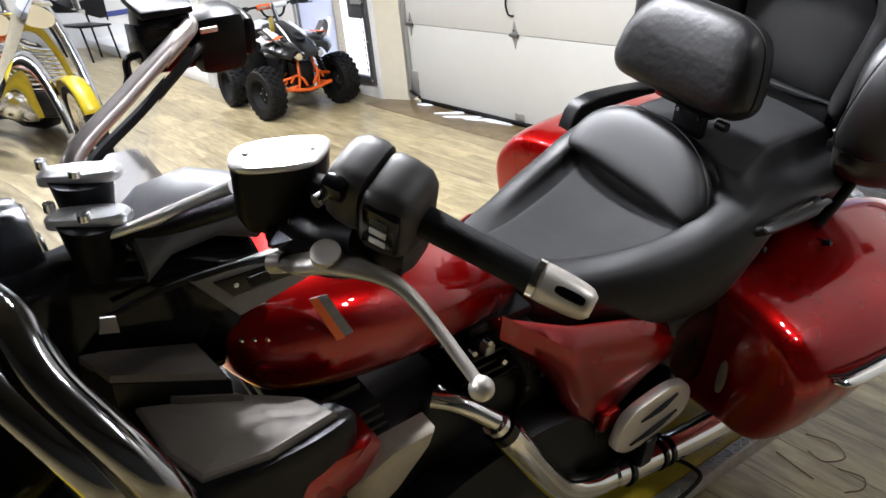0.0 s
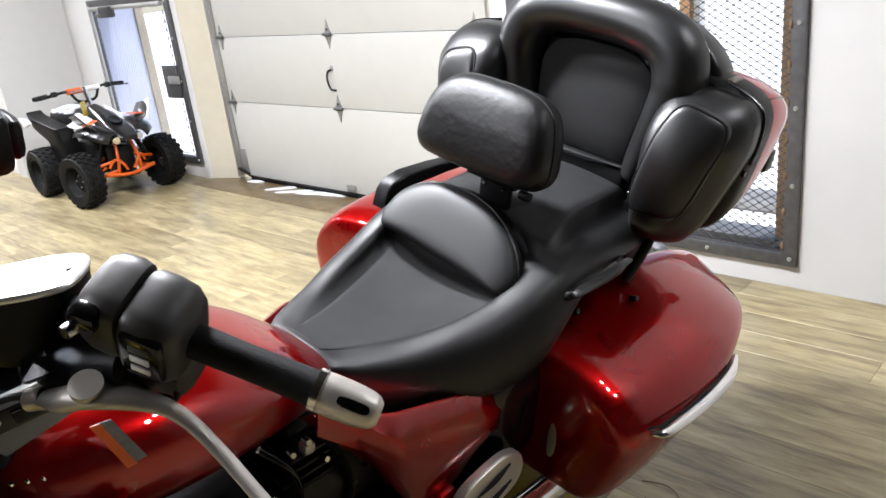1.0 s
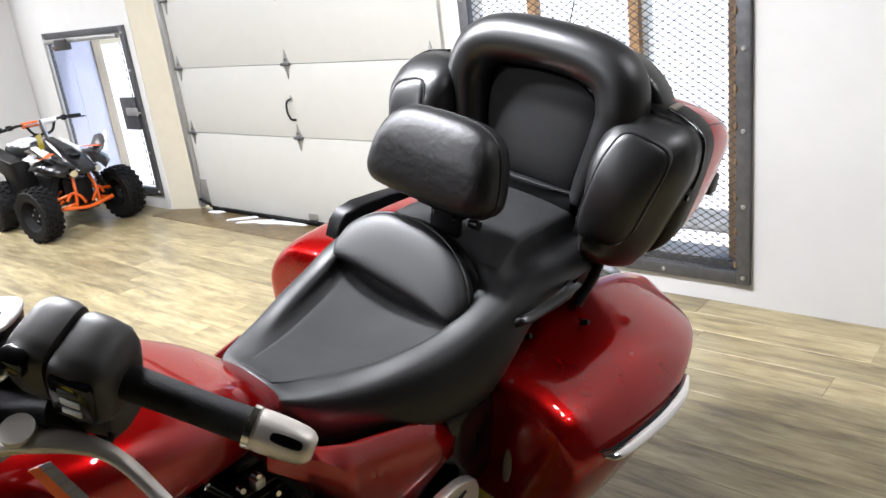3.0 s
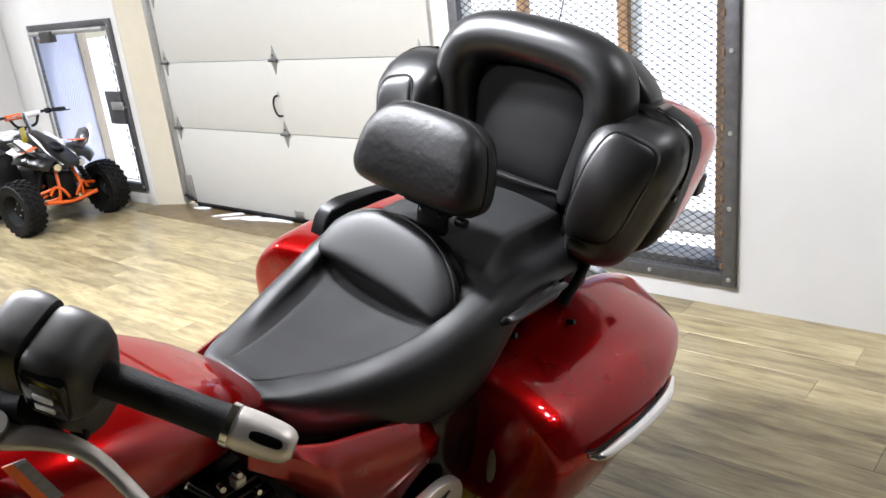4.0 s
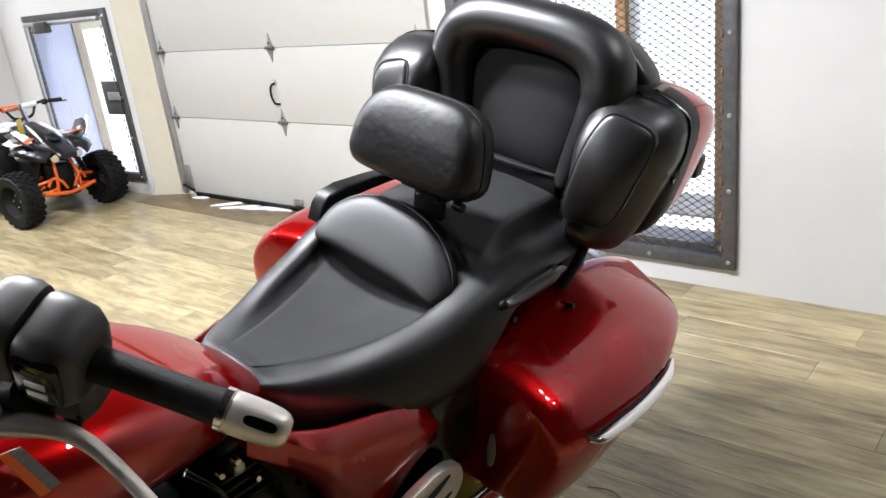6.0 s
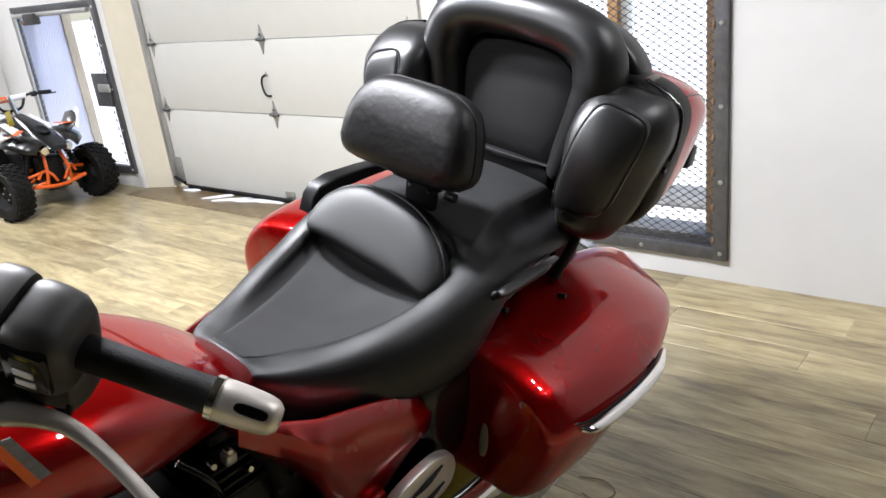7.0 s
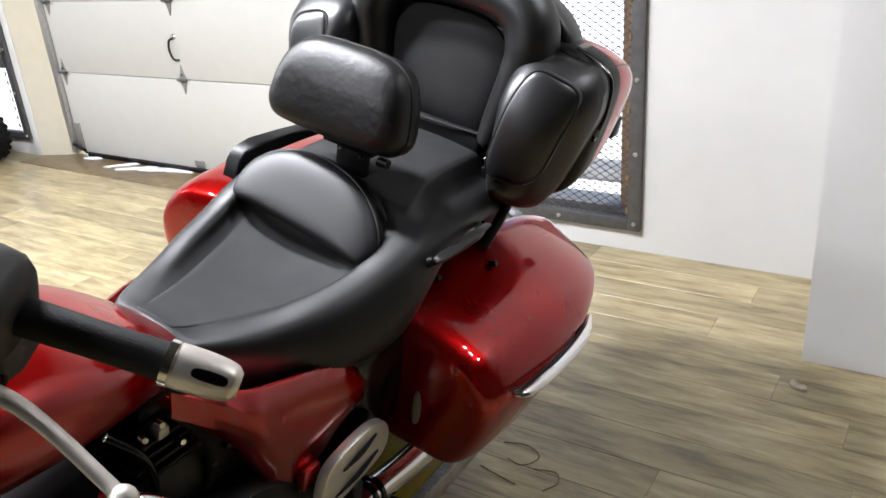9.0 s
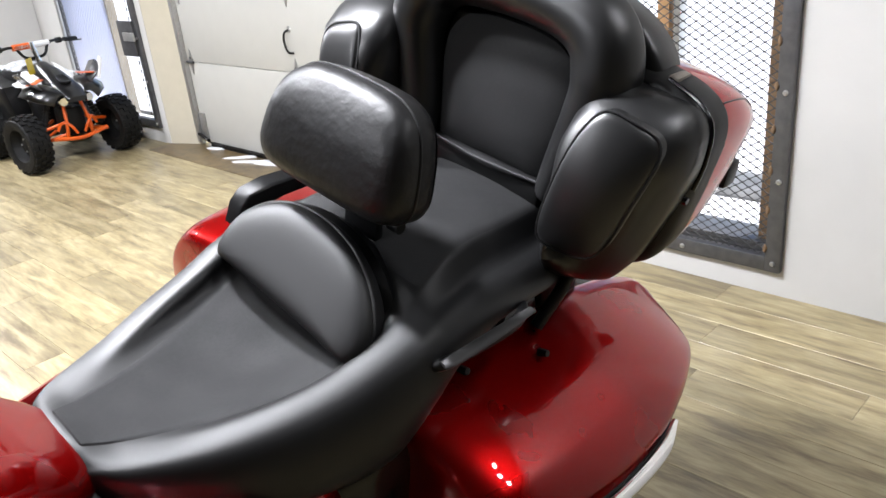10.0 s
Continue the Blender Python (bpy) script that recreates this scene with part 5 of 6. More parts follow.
def engine():
    en = part("engine_block", box(-0.2, 0.2, 0.75, 1.5, 0.22, 0.62, 0.04), DARKMETAL, BIKE, "black V-twin engine")
    for y0, tilt in ((0.93, -0.3), (1.20, 0.3)):
        for k in range(9):
            z = 0.48 + 0.026 * k
            y = y0 + tilt * (z - 0.5)
            part("cooling_fin", box(-0.16, 0.19, y - 0.09, y + 0.09, z, z + 0.01, 0.003), PLASTIC, en)
        part("rocker_cover", box(-0.12, 0.16, y0 + tilt * 0.22 - 0.08, y0 + tilt * 0.22 + 0.08, 0.715, 0.74, 0.01), PLASTIC, en)
    part("primary_cover", cushion(closed_spline([(0.98, 0.24), (1.25, 0.22), (1.48, 0.28), (1.50, 0.40), (1.36, 0.50), (1.1, 0.48), (0.96, 0.38)], 40), (0.2, 0, 0), (0, 1, 0), (0, 0, 1), (1, 0, 0), ((1, 0), (1, 0.05), (0.93, 0.075), (0.6, 0.085))), PLASTIC, en, "black primary cover")
    part("transmission_cover", box(-0.2, 0.27, 1.08, 1.78, 0.12, 0.36, 0.03), PLASTIC, en, "black transmission cover")
    random.seed(4)
    for x, y, z in ((0.20, 1.20, 0.735), (0.195, 1.17, 0.72), (0.20, 1.24, 0.665), (0.195, 1.10, 0.66), (0.22, 1.30, 0.58), (0.22, 1.33, 0.60), (0.20, 1.03, 0.60), (0.2, 1.02, 0.53), (0.2, 1.09, 0.47), (0.27, 1.37, 0.44)):
        part("engine_bolt", disc((x - 0.01, y, z), (1, random.uniform(-0.4, 0.4), 0.4), 0.007, 0.0055, 0.02, 8), DARKMETAL if z < 0.66 else CHROME, en)
    part("hose", tube([(0.17, 1.24, 0.72), (0.215, 1.28, 0.66), (0.21, 1.30, 0.56), (0.19, 1.28, 0.46)], 0.010, 10, 24), RUBBER, en)
    part("hose", tube([(0.16, 1.12, 0.74), (0.2, 1.16, 0.69), (0.2, 1.18, 0.60), (0.18, 1.18, 0.5)], 0.008, 10, 20), GLOSSBLACK, en)
    part("bright_fitting", box(0.18, 0.205, 1.19, 1.215, 0.705, 0.73, 0.006), GALV, en)
    # header and exhaust
    ex = part("exhaust_header", tube([(0.20, 1.07, 0.66), (0.24, 1.11, 0.655), (0.28, 1.165, 0.615)], 0.020, 16, 20), CHROME, BIKE, "chrome exhaust header")
    part("header_elbow", tube([(0.278, 1.165, 0.61), (0.298, 1.20, 0.555), (0.305, 1.27, 0.44), (0.305, 1.36, 0.31), (0.305, 1.46, 0.245), (0.305, 1.56, 0.22)], [0.028, 0.032, 0.032, 0.032, 0.032, 0.030], 20, 60), CHROME, ex, "chrome elbow pipe")
    part("clamp_ring", tube([(0.284, 1.172, 0.60), (0.290, 1.184, 0.582)], 0.034, 20, 4), GLOSSBLACK, ex)
    mu = part("muffler", tube([(0.305, 1.54, 0.226), (0.305, 1.70, 0.195), (0.305, 1.95, 0.155), (0.305, 2.4, 0.14), (0.305, 2.62, 0.14)], [0.036, 0.038, 0.04, 0.045, 0.04], 20, 50), CHROME, BIKE, "chrome muffler")
    for y in (1.58, 1.70, 1.73):
        z = 0.226 - 0.19 * (y - 1.54)
        part("clamp_band", tube([(0.305, y, z), (0.305, y + 0.012, z - 0.002)], 0.043, 20, 4), GLOSSBLACK, mu)
    # folded passenger floorboard
    pts = closed_spline([(1.50, 0.36), (1.495, 0.41), (1.52, 0.46), (1.60, 0.48), (1.67, 0.478), (1.725, 0.445), (1.74, 0.39), (1.715, 0.35), (1.64, 0.335), (1.555, 0.325)], 44)
    fb = part("floorboard", cushion(pts, (0.325, 0, 0), (0, 1, 0), (0, 0, 1), (1, 0, 0), ((1, -0.016), (1.0, 0.0), (0.97, 0.006), (0.9, 0.008), (0.5, 0.009))), SATIN, BIKE, "bright folded passenger floorboard")
    for (ya, za), (yb, zb) in (((1.56, 0.425), (1.675, 0.452)), ((1.54, 0.36), (1.69, 0.39))):
        part("rubber_insert", tube([(0.333, ya, za), (0.334, (ya + yb) / 2, (za + zb) / 2), (0.333, yb, zb)], [0.005, 0.011, 0.005], 10, 20, flat=0.5), RUBBER, fb, "black rubber insert")
    part("board_hinge", box(0.29, 0.34, 1.60, 1.64, 0.24, 0.335, 0.006), DARKMETAL, fb)


engine()


# ---- lift under the motorcycle ----
def bike_lift():
    li = thing("bike_lift", "bike lift platform of yellow painted and bare tread plate", "bike lift")
    x0, x1, y0, y1 = -1.36, -0.48, -0.4, 2.30
    part("side_rail", box(x1 - 0.04, x1, y0, y1, PLAT - 0.05, PLAT - 0.004, 0.006), TREAD, li, "bare aluminium tread plate edge")
    part("side_rail", box(x0, x0 + 0.04, y0, y1, PLAT - 0.05, PLAT - 0.004, 0.006), TREAD, li, "bare aluminium tread plate edge")
    part("deck", box(x0 + 0.04, x1 - 0.04, y0, y1, PLAT - 0.045, PLAT - 0.003, 0.004), YELLOW, li, "yellow painted deck")
    part("base_frame", box(x0 + 0.25, x1 - 0.25, y0 + 0.1, y1 - 0.15, 0.0, 0.045, 0.006), DARKMETAL, li, "dark steel base frame")
    for y in (0.2, 1.4):
        for sx in (x0 + 0.3, x1 - 0.3):
            part("scissor_arm", tube([(sx, y - 0.15, 0.045), (sx, y + 0.55, PLAT - 0.05)], 0.02, 8, 4), DARKMETAL, li)
    for mat, a, b, nm in ((YELLOW, -0.92, -0.525, "deck_tread"), (TREAD, -0.518, -0.482, "rail_tread")):
        verts, faces = [], []
        p = 0.026 if mat is YELLOW else 0.018
        for j in range(int(1.38 / p)):
            for i in range(int((b - a) / p)):
                cx, cy = a + (i + 0.5) * p, 0.9 + (j + 0.5) * p
                s = 1 if (i + j) % 2 else -1
                ux, uy = 0.0095 * 0.7071, 0.0095 * 0.7071 * s
                vx, vy = -uy * 0.33, ux * 0.33
                k = len(verts)
                z = PLAT - 0.004
                verts += [(cx - ux, cy - uy, z), (cx + vx, cy + vy, z), (cx + ux, cy + uy, z), (cx - vx, cy - vy, z), (cx, cy, z + 0.0032)]
                faces += [(k, k + 1, k + 4), (k + 1, k + 2, k + 4), (k + 2, k + 3, k + 4), (k + 3, k, k + 4)]
        me = bpy.data.meshes.new(nm)
        me.from_pydata(verts, [], faces)
        me.materials.append(mat)
        ob = new(nm, me)
        ob.parent = li
        tagged(ob, "raised tread pattern", kind="stuff")
    return li


TREAD = material("bare_tread_plate", (0.42, 0.42, 0.41), rough=0.42, metal=0.7, spread=0.3, grain=30)
bike_lift()
part("tie_hook", tube([(-0.60, 1.80, PLAT + 0.02), (-0.54, 1.835, PLAT + 0.01), (-0.485, 1.83, PLAT + 0.006), (-0.47, 1.78, PLAT + 0.004), (-0.465, 1.72, PLAT + 0.003)], 0.006, 8, 24), RUBBER, bpy.data.objects["bike_lift"], "black cable")


# ---- quad bike ----
SILVER = material("silver_plastic", (0.05, 0.05, 0.052), rough=0.3, spread=0.15, grain=20, coat=0.3)


def knobbly_tyre(r, w, n):
    """A tyre round the y axis with two rows of blocks and side lugs."""
    prof = [(-w * 0.42, r * 0.56), (-w * 0.5, r * 0.7), (-w * 0.48, r * 0.86), (-w * 0.36, r * 0.93), (0, r * 0.95), (w * 0.36, r * 0.93), (w * 0.48, r * 0.86), (w * 0.5, r * 0.7), (w * 0.42, r * 0.56)]
    bm = skin([[Vector((p * math.cos(a), q, p * math.sin(a))) for q, p in prof] for a in (2 * math.pi * i / 40 for i in range(41))], closed=True, caps=False)
    for i in range(n):
        for row, off in ((-0.34, 0.0), (-0.11, 0.5), (0.12, 0.0), (0.35, 0.5)):
            a = 2 * math.pi * (i + off) / n
            b = box(-0.016, 0.016, row * w - 0.017, row * w + 0.017, r * 0.90, r * (1.0 - 0.10 * abs(row)), 0.0)
            rot = Matrix.Rotation(a, 3, "Y")
            vs = [bm.verts.new(rot @ v.co) for v in b.verts]
            for f in b.faces:
                bm.faces.new([vs[v.index] for v in f.verts])
            b.free()
    return bm


def quad_bike():
    q = thing("quad_bike", "small black, white and orange quad bike with knobbly tyres", "quad bike", pose(-6.18, 3.48, 0.0, 0, 0, 0))
    for x, y, r, w, turn in ((0.0, -0.37, 0.237, 0.17, 8), (0.0, 0.37, 0.237, 0.17, 8), (-0.84, -0.34, 0.225, 0.2, 0), (-0.84, 0.34, 0.225, 0.2, 0)):
        ty = part("tyre", knobbly_tyre(r, w, 22), RUBBER, q, "black knobbly tyre", angle=30)
        ty.matrix_basis = pose(x, y, r, 0, 0, turn)
        s = -1 if y < 0 else 1
        part("rim", skin([[Vector((rr * math.cos(a), yy, rr * math.sin(a))) for a in (2 * math.pi * i / 28 for i in range(28))] for rr, yy in ((0.134, 0.062 * s), (0.130, 0.066 * s), (0.122, 0.045 * s), (0.105, 0.005 * s), (0.075, 0.0), (0.055, 0.02 * s), (0.035, 0.03 * s), (0.012, 0.032 * s), (0.002, 0.032 * s))], caps=False), RUBBER, ty, "black steel rim")
        for k in range(4):
            a = k * math.pi / 2
            part("lug_nut", disc((0.05 * math.cos(a), 0.02 * s, 0.05 * math.sin(a)), (0, s, 0), 0.008, 0.007, 0.012, 6), GALV, ty)
    # orange frame and suspension
    for s in (-1, 1):
        for z in (0.22, 0.31):
            part("suspension_arm", tube([(-0.12, s * 0.10, z + 0.04), (-0.01, s * 0.27, z - 0.005)], 0.013, 10), ORANGE, q, "orange suspension arm")
            part("suspension_arm", tube([(0.10, s * 0.10, z + 0.04), (0.01, s * 0.27, z - 0.005)], 0.013, 10), ORANGE, q, "orange suspension arm")
        part("shock", tube([(0.02, s * 0.14, 0.55), (0.01, s * 0.24, 0.27)], 0.020, 12), PLASTIC, q, "front shock absorber")
        bm = bmesh.new()
        for k in range(7):
            c = Vector((0.02, s * 0.14, 0.55)).lerp(Vector((0.01, s * 0.24, 0.27)), 0.15 + 0.1 * k)
            disc(c, (0, s * 0.1, -0.28), 0.029, 0.029, 0.012, 14, bm)
        part("spring", bm, DARKMETAL, q)
    part("frame", tube([(0.12, -0.1, 0.24), (0.14, -0.09, 0.36), (0.10, -0.07, 0.5)], 0.014, 10), ORANGE, q, "orange tube frame")
    part("frame", tube([(0.12, 0.1, 0.24), (0.14, 0.09, 0.36), (0.10, 0.07, 0.5)], 0.014, 10), ORANGE, q)
    part("skid_plate", box(-0.14, 0.13, -0.09, 0.09, 0.19, 0.22, 0.012), DARKMETAL, q, "dark front skid plate")
    part("front_block", box(-0.10, 0.09, -0.09, 0.09, 0.23, 0.46, 0.03), PLASTIC, q, "black steering block")
    for sy in (-1, 1):
        part("bumper_tube", tube([(0.15, sy * 0.03, 0.26), (0.16, sy * 0.07, 0.33), (0.13, sy * 0.12, 0.36), (0.10, sy * 0.16, 0.30)], 0.012, 10), ORANGE, q, "orange bumper tube")
    part("cross_tube", tube([(0.13, -0.22, 0.25), (0.15, 0, 0.22), (0.13, 0.22, 0.25)], 0.016, 10), ORANGE, q)
    part("engine", box(-0.6, -0.2, -0.12, 0.12, 0.2, 0.48, 0.04), DARKMETAL, q, "dark engine")
    part("footwell", box(-0.62, -0.22, -0.36, 0.36, 0.22, 0.25, 0.01), PLASTIC, q)
    part("axle", tube([(-0.84, -0.3, 0.225), (-0.84, 0.3, 0.225)], 0.02, 10), DARKMETAL, q)
    # plastics
    rings = []
    for x, hw, z0, z1 in ((-0.42, 0.05, 0.62, 0.78), (-0.30, 0.07, 0.60, 0.80), (-0.12, 0.09, 0.56, 0.748), (0.06, 0.105, 0.53, 0.672), (0.20, 0.10, 0.52, 0.605), (0.27, 0.07, 0.52, 0.56)):
        rings.append([Vector((x, p.x, p.z)) for p in superring(0, (z0 + z1) / 2, hw, (z1 - z0) / 2, 0, 28, 0.75)])
    hd = part("hood", skin(rings), GREYBODY, q, "dark grey hood")
    part("hood_scoop", cushion(closed_spline([(-0.05, -0.035), (0.06, -0.045), (0.09, 0), (0.06, 0.045), (-0.05, 0.035)], 20), (0.05, 0, 0.683), (0.93, 0, -0.36), (0, 1, 0), (0.36, 0, 0.93), ((1, -0.01), (1, 0.008), (0.85, 0.012), (0.6, 0.004))), PLASTIC, hd, "black air scoop")
    for sy in (-1, 1):
        part("hood_stripe", tube([(-0.24, sy * 0.062, 0.785), (-0.10, sy * 0.078, 0.738), (0.05, sy * 0.088, 0.668)], [0.004, 0.014, 0.004], 8, 16, flat=0.5), WHITEPL, hd, "white stripe")
    for s in (-1, 1):
        wing = [[Vector((x, s * (y0 + (y1 - y0) * k / 6), z + 0.03 * math.sin(math.pi * k / 6) - 0.05 * (k / 6) ** 2)) for k in range(7)] for x, y0, y1, z in ((-0.24, 0.10, 0.27, 0.62), (-0.10, 0.10, 0.31, 0.645), (0.04, 0.09, 0.31, 0.64), (0.15, 0.08, 0.27, 0.61), (0.23, 0.07, 0.18, 0.57))]
        w = part("front_fender", skin(wing, closed=False), GREYBODY, q, "dark grey front fender with white and orange graphics")
        w.modifiers.new("thickness", "SOLIDIFY").thickness = 0.012
        flare = [[Vector((x, s * y, z)) for y, z in ((0.17, zz), (0.25, zz + 0.06), (0.30, zz + 0.13))] for x, zz in ((-0.10, 0.63), (0.02, 0.65), (0.12, 0.62))]
        fl = part("fender_fin", skin(flare, closed=False), SILVER, q, "silver fender fin")
        fl.modifiers.new("thickness", "SOLIDIFY").thickness = 0.012
        part("graphic", cushion([(-0.30, 0.02), (-0.10, 0.0), (0.03, 0.045), (0.0, 0.09), (-0.14, 0.115), (-0.28, 0.09)], (0.0, s * 0.19, 0.682), (1, 0, 0), (0, 0.9 * s, -0.2), (0, 0, 1), ((1, 0), (0.98, 0.006), (0.6, 0.008))), WHITEPL, w, "white graphic")
        part("graphic", cushion([(-0.03, -0.05), (0.06, -0.05), (0.12, 0.04), (0.07, 0.11), (0.03, 0.04)], (0.0, s * 0.19, 0.694), (1, 0, 0), (0, 0.9 * s, -0.1), (0, 0, 1), ((1, 0), (0.98, 0.006), (0.6, 0.008))), ORANGE, w, "orange graphic")
        part("side_panel", cushion([(-0.52, 0.62), (-0.25, 0.56), (-0.05, 0.58), (-0.12, 0.70), (-0.35, 0.74)], (0, s * 0.14, 0), (1, 0, 0), (0, 0, 1), (0, s, 0), ((1, -0.03), (1, 0.01), (0.85, 0.025), (0.4, 0.03))), WHITEPL, q, "white side panel")
        part("graphic", cushion([(-0.30, 0.60), (-0.12, 0.60), (-0.16, 0.66), (-0.28, 0.68)], (0, s * 0.172, 0), (1, 0, 0), (0, 0, 1), (0, s, 0), ((1, -0.01), (0.9, 0.004), (0.4, 0.006))), ORANGE, q, "orange graphic")
        part("rear_fender", cushion([(-1.14, 0.74), (-1.05, 0.70), (-0.82, 0.66), (-0.52, 0.62), (-0.42, 0.44), (-0.44, 0.26), (-0.58, 0.24), (-0.64, 0.46), (-0.88, 0.54), (-1.04, 0.60)], (0, s * 0.26, 0), (1, 0, 0), (0, 0, 1), (0, s, 0), ((1, -0.12), (1, 0.01), (0.94, 0.022), (0.6, 0.03))), PLASTIC, q, "black rear fender")
        part("headlight", disc((0.215, s * 0.10, 0.535), (1, s * 0.15, -0.1), 0.036, 0.03, 0.022, 18), CHROME, q, "round headlight")
    part("rear_tip", cushion([(-1.16, 0.70), (-1.02, 0.70), (-0.93, 0.66), (-1.05, 0.62)], (0, -0.34, 0), (1, 0, 0), (0, 0, 1), (0, -1, 0), ((1, -0.02), (1, 0.01), (0.6, 0.014))), WHITEPL, q)
    sr = []
    for x, hw, z0, z1 in ((-1.02, 0.10, 0.62, 0.70), (-0.98, 0.13, 0.61, 0.735), (-0.75, 0.14, 0.60, 0.745), (-0.52, 0.12, 0.60, 0.755), (-0.42, 0.08, 0.62, 0.74)):
        sr.append([Vector((x, p.x, p.z)) for p in superring(0, (z0 + z1) / 2, hw, (z1 - z0) / 2, 0, 24, 0.65)])
    part("seat", skin(sr), SEAT, q, "black seat under clear plastic wrap")
    bm = bmesh.new()
    bmesh.ops.create_grid(bm, x_segments=14, y_segments=10, size=0.5)
    random.seed(2)
    for v in bm.verts:
        v.co = Vector((-0.68 + v.co.x * 0.42, v.co.y * 0.30, 0.765 - 0.35 * (v.co.y * 0.3) ** 2 * 4 + random.uniform(-0.012, 0.012)))
    part("plastic_wrap", bm, WRAP, q, "crumpled clear plastic wrap", angle=10)
    # steering
    part("steering_stem", tube([(-0.30, 0, 0.74), (-0.40, 0, 0.94)], 0.022, 10), CHROME, q, "chrome steering stem")
    hb = part("handlebar", tube([(-0.46, -0.34, 0.975), (-0.44, -0.25, 0.985), (-0.40, -0.14, 0.99), (-0.38, -0.07, 0.90), (-0.38, 0.07, 0.90), (-0.40, 0.14, 0.99), (-0.46, 0.28, 0.985), (-0.50, 0.40, 0.975)], 0.012, 10, 60), PLASTIC, q, "black handlebar")
    hb.location.z = -0.065
    part("bar_pad", tube([(-0.40, -0.14, 0.99), (-0.40, 0.14, 0.99)], 0.024, 12), WHITEPL, hb, "white and orange bar pad")
    part("bar_pad_end", tube([(-0.402, -0.15, 0.99), (-0.402, -0.02, 0.99)], 0.026, 12), ORANGE, hb)
    for s in (-1, 1):
        part("grip", tube([(-0.465, s * 0.29, 0.985), (-0.505, s * 0.41, 0.973)], 0.018, 12), RUBBER, hb)
        part("lever", tube([(-0.43, s * 0.26, 0.985), (-0.40, s * 0.30, 0.975), (-0.42, s * 0.42, 0.965)], 0.006, 8), PLASTIC, hb)
        part("clamp", box(-0.475, -0.435, s * 0.24 - 0.025, s * 0.24 + 0.025, 0.965, 1.01, 0.008), PLASTIC, hb)
    part("number_tag", cushion([(-0.04, -0.07), (0.04, -0.07), (0.045, 0.06), (-0.035, 0.07)], (-0.20, -0.12, 0.79), (0.55, -0.8, 0), (-0.25, 0.1, 0.9), (0.8, -0.55, 0.25), ((1, -0.002), (1, 0.002), (0.9, 0.003))), YELLOW, q, "yellow hang tag")
    part("front_fin", cushion([(-0.02, 0.0), (0.10, -0.02), (0.05, 0.14), (0.0, 0.16)], (0.06, 0.26, 0.66), (1, 0, 0), (0, 0.45, 0.9), (0, -0.9, 0.45), ((1, -0.008), (1, 0.008), (0.6, 0.01))), WHITEPL, q)
    return q


GREYBODY = material("dark_grey_plastic", (0.004, 0.004, 0.0045), rough=0.3, spread=0.2, grain=20, coat=0.12)
WRAP = bpy.data.materials.new("clear_wrap")
WRAP.use_nodes = True
wb = WRAP.node_tree.nodes["Principled BSDF"]
wb.inputs["Base Color"].default_value = (0.85, 0.87, 0.9, 1)
wb.inputs["Roughness"].default_value = 0.2
wb.inputs["Alpha"].default_value = 0.45
quad_bike()


